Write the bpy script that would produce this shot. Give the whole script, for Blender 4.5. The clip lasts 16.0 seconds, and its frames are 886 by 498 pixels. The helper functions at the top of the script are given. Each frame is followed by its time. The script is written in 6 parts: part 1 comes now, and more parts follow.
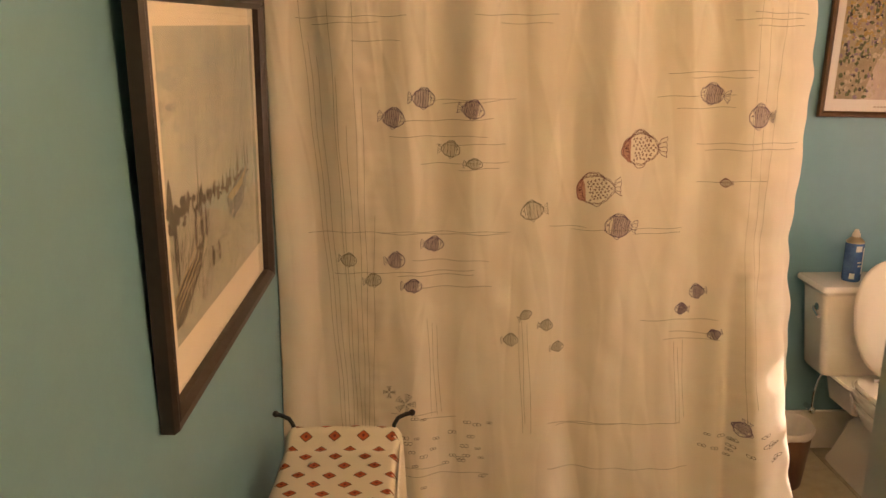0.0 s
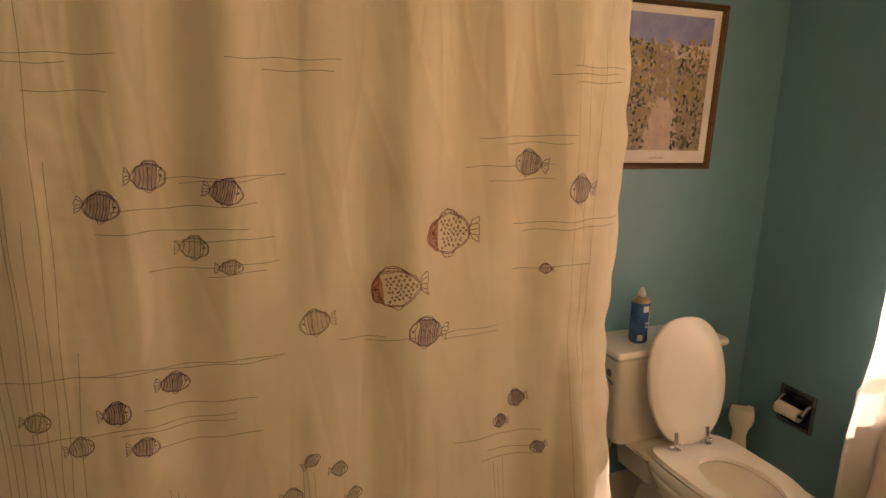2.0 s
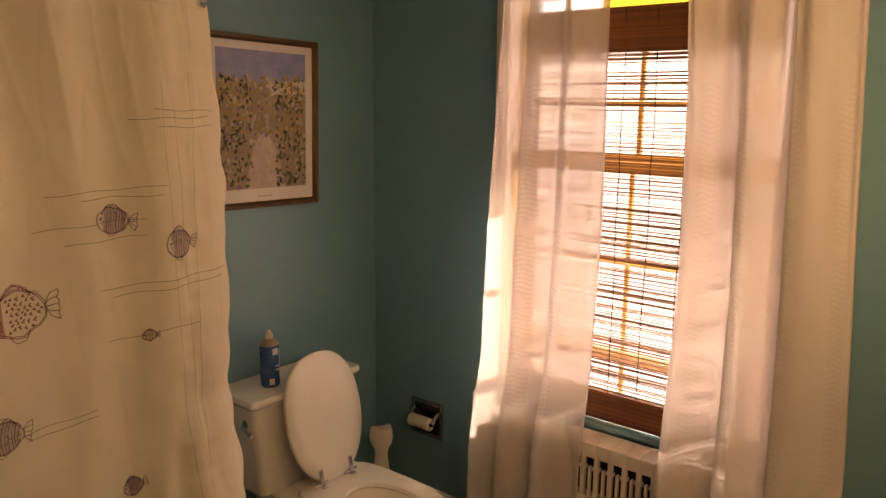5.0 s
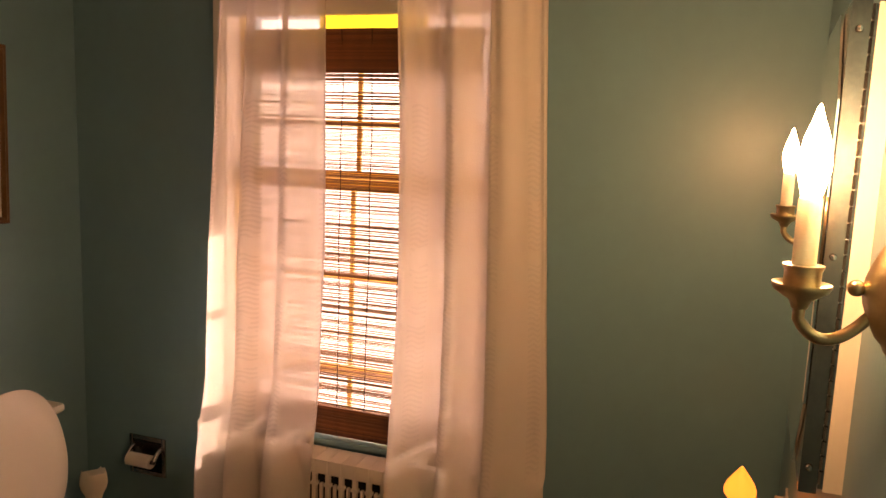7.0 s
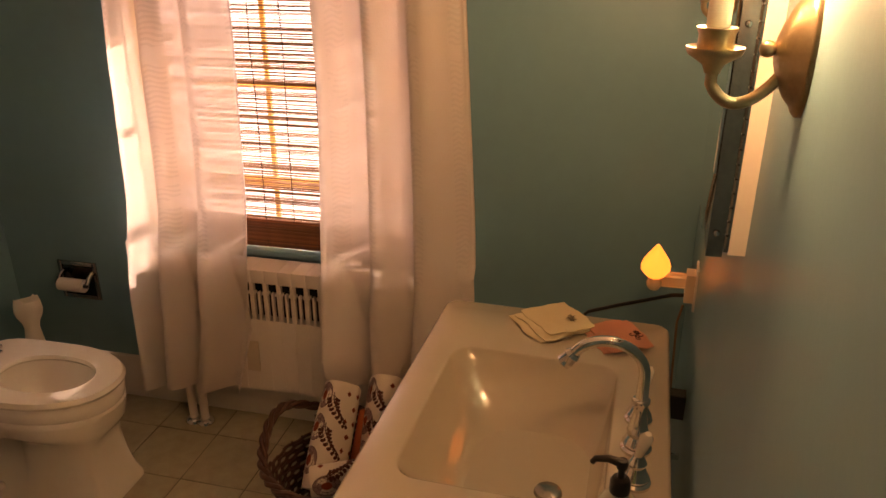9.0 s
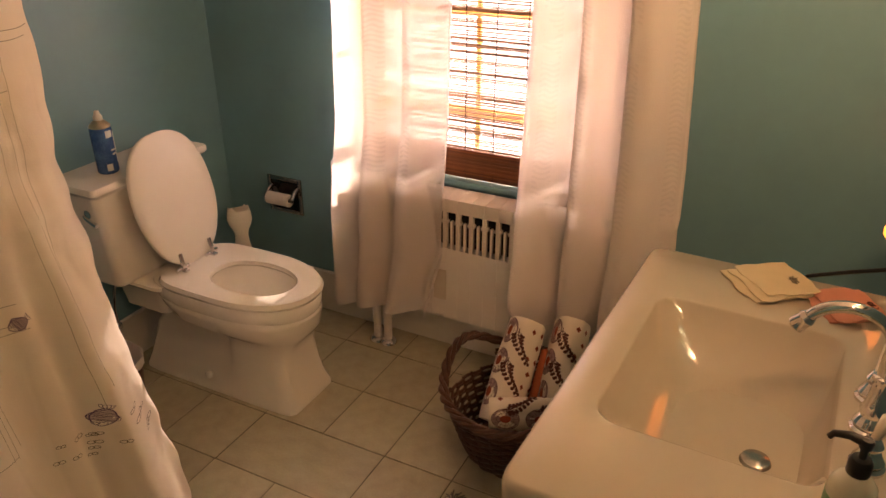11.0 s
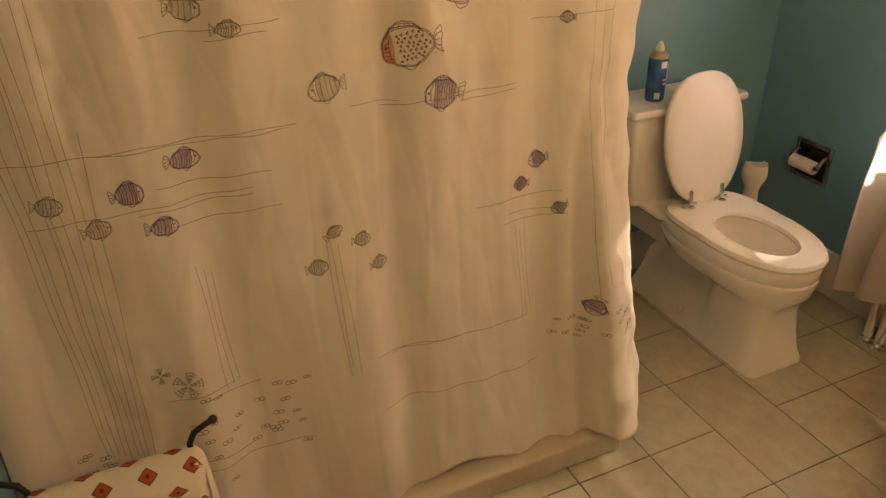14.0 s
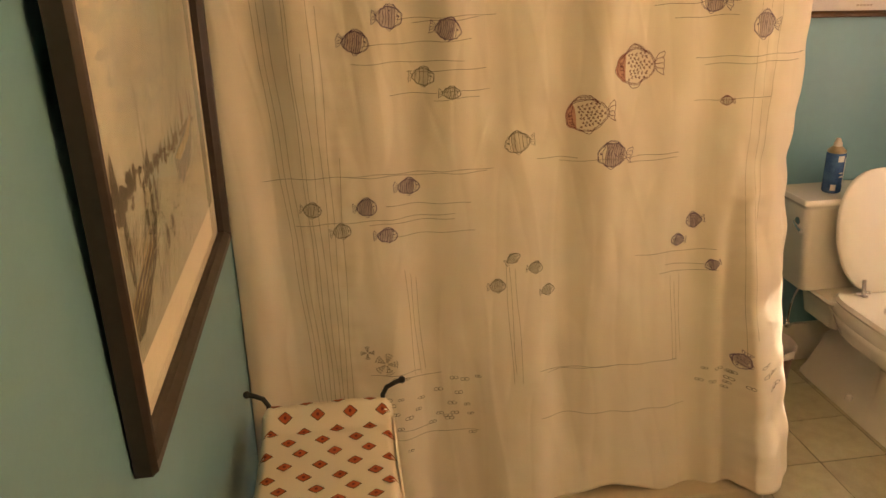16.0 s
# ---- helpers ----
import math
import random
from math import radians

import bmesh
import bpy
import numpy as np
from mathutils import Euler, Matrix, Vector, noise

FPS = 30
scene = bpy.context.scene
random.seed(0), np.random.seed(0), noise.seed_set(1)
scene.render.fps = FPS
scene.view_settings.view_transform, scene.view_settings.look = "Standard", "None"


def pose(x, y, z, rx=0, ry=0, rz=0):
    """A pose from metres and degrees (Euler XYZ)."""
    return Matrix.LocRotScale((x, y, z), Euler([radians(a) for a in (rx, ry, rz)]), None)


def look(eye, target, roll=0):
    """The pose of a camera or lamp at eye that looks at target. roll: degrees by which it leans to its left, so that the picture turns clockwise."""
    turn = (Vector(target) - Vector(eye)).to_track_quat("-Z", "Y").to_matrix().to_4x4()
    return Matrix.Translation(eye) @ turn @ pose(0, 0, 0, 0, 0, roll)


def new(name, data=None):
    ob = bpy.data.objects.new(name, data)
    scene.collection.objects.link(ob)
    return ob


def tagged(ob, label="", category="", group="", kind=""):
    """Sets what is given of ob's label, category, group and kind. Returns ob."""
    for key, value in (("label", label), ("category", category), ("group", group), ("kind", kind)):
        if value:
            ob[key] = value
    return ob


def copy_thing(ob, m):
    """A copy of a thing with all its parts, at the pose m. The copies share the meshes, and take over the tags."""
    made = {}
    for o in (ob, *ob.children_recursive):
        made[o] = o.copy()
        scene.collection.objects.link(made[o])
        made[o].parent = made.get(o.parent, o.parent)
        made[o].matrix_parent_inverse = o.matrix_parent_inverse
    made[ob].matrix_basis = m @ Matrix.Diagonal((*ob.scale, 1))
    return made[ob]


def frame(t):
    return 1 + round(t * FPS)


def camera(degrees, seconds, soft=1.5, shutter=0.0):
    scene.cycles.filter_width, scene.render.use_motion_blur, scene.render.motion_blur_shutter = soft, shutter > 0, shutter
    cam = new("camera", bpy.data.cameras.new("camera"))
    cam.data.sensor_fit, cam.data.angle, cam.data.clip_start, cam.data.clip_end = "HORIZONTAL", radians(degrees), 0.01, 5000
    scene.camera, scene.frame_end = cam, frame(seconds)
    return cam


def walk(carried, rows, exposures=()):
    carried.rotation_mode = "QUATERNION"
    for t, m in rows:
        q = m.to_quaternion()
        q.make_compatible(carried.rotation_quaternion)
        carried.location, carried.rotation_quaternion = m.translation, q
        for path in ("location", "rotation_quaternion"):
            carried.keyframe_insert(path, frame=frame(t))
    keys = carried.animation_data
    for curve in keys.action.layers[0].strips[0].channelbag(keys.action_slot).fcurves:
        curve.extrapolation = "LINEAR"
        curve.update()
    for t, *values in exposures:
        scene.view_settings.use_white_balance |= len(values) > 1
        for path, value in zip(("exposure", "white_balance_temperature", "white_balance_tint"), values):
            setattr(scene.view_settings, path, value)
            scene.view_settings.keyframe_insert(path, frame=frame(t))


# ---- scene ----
cam = camera(61.0, 16.0)
PATH = [
    (0, (-2.444, -3.085, 1.738), (-2.409, -1.148, 1.242), -0.2),
    (0.5, (-2.439, -2.866, 1.771), (-2.391, -0.932, 1.265), 0.3),
    (1, (-2.515, -2.648, 1.825), (-2.399, -0.725, 1.288), 0.7),
    (1.5, (-2.556, -2.432, 1.845), (-2.03, -0.566, 1.355), 1.1),
    (2, (-2.509, -2.369, 1.859), (-1.738, -0.586, 1.382), 1.8),
    (2.5, (-2.458, -2.355, 1.876), (-1.642, -0.583, 1.435), 1.9),
    (3, (-2.449, -2.346, 1.904), (-1.447, -0.652, 1.55), 2.0),
    (3.5, (-2.453, -2.317, 1.907), (-1.317, -0.705, 1.579), 1.4),
    (4, (-2.432, -2.307, 1.907), (-1.128, -0.822, 1.598), 1.0),
    (4.5, (-2.416, -2.305, 1.897), (-1.01, -0.916, 1.587), 0.3),
    (5, (-2.385, -2.315, 1.891), (-0.857, -1.084, 1.504), 0.5),
    (5.2, (-2.388, -2.32, 1.891), (-0.813, -1.149, 1.503), 0.8),
    (7.3, (-2.371, -2.368, 1.843), (-0.476, -1.818, 1.515), 1.8),
    (7.5, (-2.361, -2.368, 1.842), (-0.458, -1.875, 1.473), 1.5),
    (8, (-2.369, -2.372, 1.834), (-0.49, -1.937, 1.304), 0.9),
    (8.5, (-2.368, -2.377, 1.823), (-0.539, -1.954, 1.133), 0.4),
    (9, (-2.362, -2.378, 1.821), (-0.566, -1.96, 1.046), 0.2),
    (9.5, (-2.358, -2.382, 1.817), (-0.594, -1.941, 0.984), -0.2),
    (10, (-2.354, -2.347, 1.805), (-0.655, -1.723, 0.955), -1.8),
    (10.2, (-2.35, -2.327, 1.79), (-0.684, -1.627, 0.931), -1.7),
    (12.3, (-2.413, -2.261, 1.772), (-0.928, -1.331, 0.808), 1.8),
    (12.5, (-2.423, -2.263, 1.774), (-0.996, -1.252, 0.805), 1.3),
    (13, (-2.449, -2.267, 1.778), (-1.214, -1.041, 0.794), 0.4),
    (13.5, (-2.487, -2.267, 1.781), (-1.436, -0.882, 0.792), -0.5),
    (14, (-2.538, -2.283, 1.77), (-1.833, -0.7, 0.772), -1.2),
    (14.5, (-2.56, -2.346, 1.759), (-2.186, -0.658, 0.753), -0.6),
    (15, (-2.532, -2.441, 1.754), (-2.307, -0.704, 0.789), -0.7),
    (15.5, (-2.56, -2.602, 1.759), (-2.356, -0.817, 0.879), -1.4),
    (16, (-2.597, -2.773, 1.764), (-2.366, -0.925, 1.033), -1.9),
]
walk(cam, [(t, look(eye, target, roll)) for t, eye, target, roll in PATH],
     exposures=[(0.0, 2.95, 7100, 25), (0.5, 2.9, 7100, 25), (1.0, 2.85, 7100, 24), (2.0, 2.35, 7300, 23), (3.0, 1.93, 7500, 25), (4.0, 1.75, 7700, 28),
                (5.0, 1.8, 7700, 28), (7.5, 1.6, 9000, 42), (9.5, 1.85, 8300, 41), (10.2, 2.3, 7200, 37), (12.5, 2.35, 7200, 30), (13.5, 2.3, 7100, 26),
                (14.5, 2.95, 7400, 17), (15.2, 2.97, 7300, 17), (16.0, 2.88, 7600, 19)])

# ---- world and sun ----
SUN_EL, SUN_AZ = 33.0, 0.0
world = bpy.data.worlds.new("world")
scene.world = world
world.use_nodes = True
_nt = world.node_tree
_sky = _nt.nodes.new("ShaderNodeTexSky")
_sky.sky_type, _sky.sun_disc = "NISHITA", False
_sky.sun_elevation, _sky.sun_rotation = radians(SUN_EL), radians(90 + SUN_AZ)
_nt.links.new(_sky.outputs[0], _nt.nodes["Background"].inputs[0])
_nt.nodes["Background"].inputs[1].default_value = 0.05

_sun = bpy.data.lights.new("sun", "SUN")
_sun.energy, _sun.angle, _sun.color = 4.0, radians(0.53), (1.0, 0.86, 0.70)
_travel = Vector((-math.cos(radians(SUN_EL)) * math.cos(radians(SUN_AZ)),
                  math.cos(radians(SUN_EL)) * math.sin(radians(SUN_AZ)), -math.sin(radians(SUN_EL))))
_so = new("sun", _sun)
_so.rotation_euler = _travel.to_track_quat("-Z", "Y").to_euler()
_so.location = (6, -2, 5)
# daylight of the open sky in the window's opening
_day = bpy.data.lights.new("window_daylight", "AREA")
_day.shape, _day.size, _day.size_y, _day.energy, _day.color = "RECTANGLE", 1.5, 0.92, 7.4, (1.0, 0.76, 0.65)
_do = new("window_daylight", _day)
_do.matrix_world = Matrix.Translation((0.165, -1.20, 1.51)) @ Matrix.Rotation(radians(90), 4, "Y")


# ---- materials ----
def mat(name, color, rough=0.5, metal=0.0, var=0.0, scale=8.0, bump=0.0, bscale=60.0, color2=None,
        spec=0.5, coat=0.0, rand=0.0, trans=0.0, emit=None, estr=0.0, stretch=(1, 1, 1)):
    """A node material with two scales of colour variation and a fine bump."""
    m = bpy.data.materials.new(name)
    m.use_nodes = True
    nt = m.node_tree
    b = nt.nodes["Principled BSDF"]
    b.inputs["Base Color"].default_value = (*color, 1)
    b.inputs["Roughness"].default_value = rough
    b.inputs["Metallic"].default_value = metal
    b.inputs["Specular IOR Level"].default_value = spec
    b.inputs["Coat Weight"].default_value = coat
    b.inputs["Coat Roughness"].default_value = 0.08
    b.inputs["Transmission Weight"].default_value = trans
    if emit:
        b.inputs["Emission Color"].default_value = (*emit, 1)
        b.inputs["Emission Strength"].default_value = estr
    tc = nt.nodes.new("ShaderNodeTexCoord")
    mp = nt.nodes.new("ShaderNodeMapping")
    mp.inputs["Scale"].default_value = stretch
    nt.links.new(tc.outputs["Object"], mp.inputs["Vector"])
    if var or color2:
        n1 = nt.nodes.new("ShaderNodeTexNoise")
        n1.inputs["Scale"].default_value, n1.inputs["Detail"].default_value = scale, 6
        n2 = nt.nodes.new("ShaderNodeTexNoise")
        n2.inputs["Scale"].default_value, n2.inputs["Detail"].default_value = scale * 9, 3
        for n in (n1, n2):
            nt.links.new(mp.outputs[0], n.inputs["Vector"])
        add = nt.nodes.new("ShaderNodeMath")
        add.operation = "MULTIPLY_ADD"
        add.inputs[1].default_value = 0.45
        nt.links.new(n2.outputs[0], add.inputs[0])
        nt.links.new(n1.outputs[0], add.inputs[2])
        ramp = nt.nodes.new("ShaderNodeMapRange")
        ramp.inputs["From Min"].default_value, ramp.inputs["From Max"].default_value = 0.45, 1.0
        nt.links.new(add.outputs[0], ramp.inputs["Value"])
        mix = nt.nodes.new("ShaderNodeMix")
        mix.data_type = "RGBA"
        c2 = color2 or tuple(c * (1 - var) for c in color)
        mix.inputs[6].default_value, mix.inputs[7].default_value = (*color, 1), (*c2, 1)
        nt.links.new(ramp.outputs[0], mix.inputs[0])
        out = mix.outputs[2]
        if rand:
            oi = nt.nodes.new("ShaderNodeObjectInfo")
            hs = nt.nodes.new("ShaderNodeHueSaturation")
            mr = nt.nodes.new("ShaderNodeMapRange")
            mr.inputs["To Min"].default_value, mr.inputs["To Max"].default_value = 1 - rand, 1 + rand
            nt.links.new(oi.outputs["Random"], mr.inputs["Value"])
            nt.links.new(mr.outputs[0], hs.inputs["Value"])
            nt.links.new(out, hs.inputs["Color"])
            out = hs.outputs[0]
        nt.links.new(out, b.inputs["Base Color"])
        rr = nt.nodes.new("ShaderNodeMapRange")
        rr.inputs["To Min"].default_value, rr.inputs["To Max"].default_value = rough * 0.85, min(1, rough * 1.2)
        nt.links.new(n1.outputs[0], rr.inputs["Value"])
        nt.links.new(rr.outputs[0], b.inputs["Roughness"])
    if bump:
        nb = nt.nodes.new("ShaderNodeTexNoise")
        nb.inputs["Scale"].default_value, nb.inputs["Detail"].default_value = bscale, 4
        nt.links.new(mp.outputs[0], nb.inputs["Vector"])
        bp = nt.nodes.new("ShaderNodeBump")
        bp.inputs["Strength"].default_value, bp.inputs["Distance"].default_value = bump, 0.004
        nt.links.new(nb.outputs[0], bp.inputs["Height"])
        nt.links.new(bp.outputs[0], b.inputs["Normal"])
    return m


def cloth(name, color, sheer=0.0, through_light=0.35, weave=900.0, sun_lines=0.0, var=0.08, rough=0.30):
    """Woven cloth: diffuse and translucent, with an open weave that lets some light straight through."""
    m = bpy.data.materials.new(name)
    m.use_nodes = True
    nt = m.node_tree
    nt.nodes.remove(nt.nodes["Principled BSDF"])
    outp = nt.nodes["Material Output"]
    uv = nt.nodes.new("ShaderNodeTexCoord")
    n1 = nt.nodes.new("ShaderNodeTexNoise")
    n1.inputs["Scale"].default_value, n1.inputs["Detail"].default_value = 5.0, 5
    nt.links.new(uv.outputs["Object"], n1.inputs["Vector"])
    mix = nt.nodes.new("ShaderNodeMix")
    mix.data_type = "RGBA"
    mix.inputs[6].default_value = (*color, 1)
    mix.inputs[7].default_value = (*[c * (1 - var) for c in color], 1)
    nt.links.new(n1.outputs[0], mix.inputs[0])
    wv = nt.nodes.new("ShaderNodeTexNoise")
    wv.inputs["Scale"].default_value, wv.inputs["Detail"].default_value = weave * 0.25, 2
    nt.links.new(uv.outputs["Object"], wv.inputs["Vector"])
    n3 = nt.nodes.new("ShaderNodeTexNoise")
    n3.inputs["Scale"].default_value, n3.inputs["Detail"].default_value = 22.0, 4
    nt.links.new(uv.outputs["Object"], n3.inputs["Vector"])
    bsum = nt.nodes.new("ShaderNodeMath")
    bsum.operation = "MULTIPLY_ADD"
    bsum.inputs[1].default_value = 0.8
    nt.links.new(n3.outputs[0], bsum.inputs[0])
    nt.links.new(wv.outputs[0], bsum.inputs[2])
    bp = nt.nodes.new("ShaderNodeBump")
    bp.inputs["Strength"].default_value, bp.inputs["Distance"].default_value = rough, 0.003
    nt.links.new(bsum.outputs[0], bp.inputs["Height"])
    df = nt.nodes.new("ShaderNodeBsdfDiffuse")
    tl = nt.nodes.new("ShaderNodeBsdfTranslucent")
    for sh in (df, tl):
        nt.links.new(mix.outputs[2], sh.inputs["Color"])
        nt.links.new(bp.outputs[0], sh.inputs["Normal"])
    ms = nt.nodes.new("ShaderNodeMixShader")
    ms.inputs[0].default_value = through_light
    nt.links.new(df.outputs[0], ms.inputs[1])
    nt.links.new(tl.outputs[0], ms.inputs[2])
    last = ms.outputs[0]
    if sheer or sun_lines:
        tr = nt.nodes.new("ShaderNodeBsdfTransparent")
        ms2 = nt.nodes.new("ShaderNodeMixShader")
        ms2.inputs[0].default_value = sheer
        if sun_lines:
            # wavy lines of sun through the blind, put into the weave as columns
            u = nt.nodes.new("ShaderNodeUVMap")
            sep = nt.nodes.new("ShaderNodeSeparateXYZ")
            nt.links.new(u.outputs[0], sep.inputs[0])

            def op(kind, a, b=None, c=None):
                n = nt.nodes.new("ShaderNodeMath")
                n.operation = kind
                for k, v in enumerate((a, b, c)):
                    if v is None:
                        continue
                    if isinstance(v, (int, float)):
                        n.inputs[k].default_value = v
                    else:
                        nt.links.new(v, n.inputs[k])
                return n.outputs[0]
            su, sv = sep.outputs[0], sep.outputs[1]
            big = nt.nodes.new("ShaderNodeTexNoise")
            big.noise_dimensions = "2D"
            big.inputs["Scale"].default_value = 6.5
            nt.links.new(u.outputs[0], big.inputs["Vector"])
            col = op("FRACT", op("MULTIPLY_ADD", su, 1 / 0.115, 0.76))
            incol = op("MULTIPLY", op("GREATER_THAN", col, 0.30), op("LESS_THAN", col, 0.68))
            wave = op("SINE", op("MULTIPLY_ADD", su, 130.0, op("MULTIPLY", big.outputs[0], 9.0)))
            row = op("FRACT", op("ADD", op("MULTIPLY", sv, 1 / 0.017), op("MULTIPLY", wave, 0.3)))
            inrow = op("LESS_THAN", row, 0.46)
            patch = op("GREATER_THAN", big.outputs[0], 0.43)
            low = op("MULTIPLY", op("LESS_THAN", sv, 1.95), op("GREATER_THAN", sv, 0.75))
            mask = op("MULTIPLY", op("MULTIPLY", incol, inrow), op("MULTIPLY", patch, low))
            wide = op("MULTIPLY_ADD", mask, sun_lines, sheer)
            nt.links.new(wide, ms2.inputs[0])
        nt.links.new(last, ms2.inputs[1])
        nt.links.new(tr.outputs[0], ms2.inputs[2])
        last = ms2.outputs[0]
    nt.links.new(last, outp.inputs["Surface"])
    return m


def glow(name, color, strength):
    m = bpy.data.materials.new(name)
    m.use_nodes = True
    nt = m.node_tree
    b = nt.nodes["Principled BSDF"]
    b.inputs["Base Color"].default_value = (*color, 1)
    b.inputs["Emission Color"].default_value = (*color, 1)
    b.inputs["Emission Strength"].default_value = strength
    return m


TEAL = mat("teal_wall_paint", (0.150, 0.315, 0.380), 0.38, var=0.10, scale=2.2, bump=0.05, bscale=70)
CEIL = mat("ceiling_paint", (0.84, 0.82, 0.78), 0.7, var=0.06, scale=2, bump=0.1)
TRIM = mat("white_trim_paint", (0.72, 0.69, 0.63), 0.38, var=0.08, scale=4, bump=0.08, bscale=40)
YTRIM = mat("cream_sash_paint", (0.92, 0.66, 0.14), 0.45, var=0.1, scale=5)
TILE = mat("floor_tile", (0.47, 0.440, 0.325), 0.22, var=0.22, scale=5, bump=0.12, bscale=30, rand=0.06)
GROUT = mat("dark_grout", (0.06, 0.05, 0.04), 0.9, var=0.3, scale=30)
WOODFLOOR = mat("hall_floor_wood", (0.28, 0.16, 0.08), 0.45, var=0.4, scale=3, stretch=(10, 1, 1))
PORCELAIN = mat("white_porcelain", (0.84, 0.81, 0.74), 0.12, var=0.05, scale=3, coat=0.5)
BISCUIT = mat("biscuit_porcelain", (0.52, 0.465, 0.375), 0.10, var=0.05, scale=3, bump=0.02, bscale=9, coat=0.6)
SEATMAT = mat("white_seat_enamel", (0.76, 0.73, 0.66), 0.2, var=0.04, scale=3, coat=0.3)
CHROME = mat("chrome", (0.75, 0.75, 0.75), 0.09, metal=1.0, var=0.05, scale=20)
DARKCHROME = mat("worn_chrome", (0.42, 0.42, 0.42), 0.22, metal=1.0, var=0.4, scale=18)
BRONZE = mat("brushed_brass", (0.56, 0.43, 0.28), 0.30, metal=1.0, var=0.25, scale=25, bump=0.05)
IRON = mat("black_iron", (0.012, 0.012, 0.014), 0.45, var=0.3, scale=40, bump=0.15)
BLACK = mat("black_plastic", (0.012, 0.012, 0.013), 0.3, var=0.2, scale=20)
DARK = mat("shade_black", (0.01, 0.01, 0.01), 0.9)
CURTAIN = cloth("shower_curtain_cotton", (0.84, 0.775, 0.67), 0.0, 0.20, rough=0.10)
SHEER = cloth("sheer_drape", (0.86, 0.79, 0.75), 0.21, 0.36, sun_lines=0.08)
SHEERB = cloth("sheer_drape_plain", (0.86, 0.79, 0.75), 0.04, 0.27, sun_lines=0.06)
STITCH = mat("green_grey_thread", (0.21, 0.185, 0.125), 0.8, var=0.4, scale=60)
STITCHL = mat("pale_olive_thread", (0.44, 0.39, 0.27), 0.8, var=0.4, scale=60)
STITCHV = mat("violet_thread", (0.115, 0.065, 0.14), 0.8, var=0.4, scale=60)
STITCHR = mat("maroon_thread", (0.17, 0.045, 0.05), 0.8, var=0.4, scale=60)
TINTR = mat("rose_tinted_cotton", (0.60, 0.33, 0.25), 0.9, var=0.3, scale=60)
TINTV = mat("mauve_tinted_cotton", (0.55, 0.46, 0.43), 0.9, var=0.3, scale=60)
TINTG = mat("grey_tinted_cotton", (0.66, 0.60, 0.49), 0.9, var=0.25, scale=60)
SLAT = mat("bamboo_slat", (0.46, 0.25, 0.13), 0.5, var=0.55, scale=12, stretch=(1, 2, 40), rand=0.3)
SLATD = mat("bamboo_valance", (0.25, 0.085, 0.030), 0.5, var=0.5, scale=14, stretch=(1, 2, 40), rand=0.35)
STRING = mat("dark_string", (0.05, 0.022, 0.012), 0.8)
MIRROR = mat("mirror_silver", (0.86, 0.88, 0.87), 0.02, metal=1.0)
RADPAINT = mat("radiator_enamel", (0.74, 0.69, 0.64), 0.35, var=0.06, scale=6, bump=0.1, bscale=50)
BULB = glow("flame_bulb_glow", (1.0, 0.60, 0.27), 200.0)
NIGHT = glow("night_light_glow", (1.0, 0.26, 0.035), 0.75)


# ---- geometry helpers ----
def part(name, bm, material, parent=None, label="", base=None, smooth=False, kind=""):
    """Links a bmesh as one mesh object in world coordinates, under a thing (an Empty placed at base) or under a part."""
    me = bpy.data.meshes.new(name)
    if smooth:
        for f in bm.faces:
            f.smooth = True
    bm.normal_update()
    bm.to_mesh(me)
    bm.free()
    me.materials.append(material)
    if smooth:
        me.set_sharp_from_angle(angle=radians(smooth if smooth > 1 else 40))
    ob = new(name, me)
    if parent is not None:
        ob.parent = parent
        if parent.type == "EMPTY":
            ob.matrix_parent_inverse = Matrix.Translation(parent.location).inverted()
    if label:
        ob["label"] = label
    if kind:
        ob["kind"] = kind
    return ob


def thing(name, loc, label, category, group="", kind=""):
    ob = new(name)
    ob.empty_display_size = 0.05
    ob.location = loc
    return tagged(ob, label, category, group, kind)


def box(bm, lo, hi, bevel=0.0, seg=2, m=None):
    r = bmesh.ops.create_cube(bm, size=1.0)
    vs = r["verts"]
    for v in vs:
        v.co = Vector([lo[k] + (v.co[k] + 0.5) * (hi[k] - lo[k]) for k in range(3)])
    if bevel:
        es = {e for v in vs for e in v.link_edges}
        rb = bmesh.ops.bevel(bm, geom=list(es), offset=bevel, segments=seg, affect="EDGES", profile=0.5)
        vs = list({v for f in rb["faces"] for v in f.verts} | {v for v in vs if v.is_valid})
    if m is not None:
        for v in vs:
            v.co = m @ v.co
    return bm


def ring(bm, pts):
    return [bm.verts.new(p) for p in pts]


def bridge(bm, a, b, closed=True):
    n = len(a)
    for i in range(n if closed else n - 1):
        j = (i + 1) % n
        bm.faces.new((a[i], a[j], b[j], b[i]))


def loft(bm, loops, cap0=True, cap1=True):
    rs = [ring(bm, l) for l in loops]
    for a, b in zip(rs, rs[1:]):
        bridge(bm, a, b)
    if cap0:
        bm.faces.new(list(reversed(rs[0])))
    if cap1:
        bm.faces.new(rs[-1])
    return bm


def lathe(bm, profile, c=(0, 0, 0), axis="z", seg=24, m=None):
    """Turns (radius, height) pairs about an axis through c."""
    loops = []
    for r, h in profile:
        l = []
        for i in range(seg):
            a = 2 * math.pi * i / seg
            p = Vector((max(r, 1e-4) * math.cos(a), max(r, 1e-4) * math.sin(a), h))
            if axis == "y":
                p = Vector((p.x, p.z, -p.y))
            elif axis == "x":
                p = Vector((p.z, p.y, -p.x))
            p = p + Vector(c)
            l.append(m @ p if m is not None else p)
        loops.append(l)
    return loft(bm, loops)


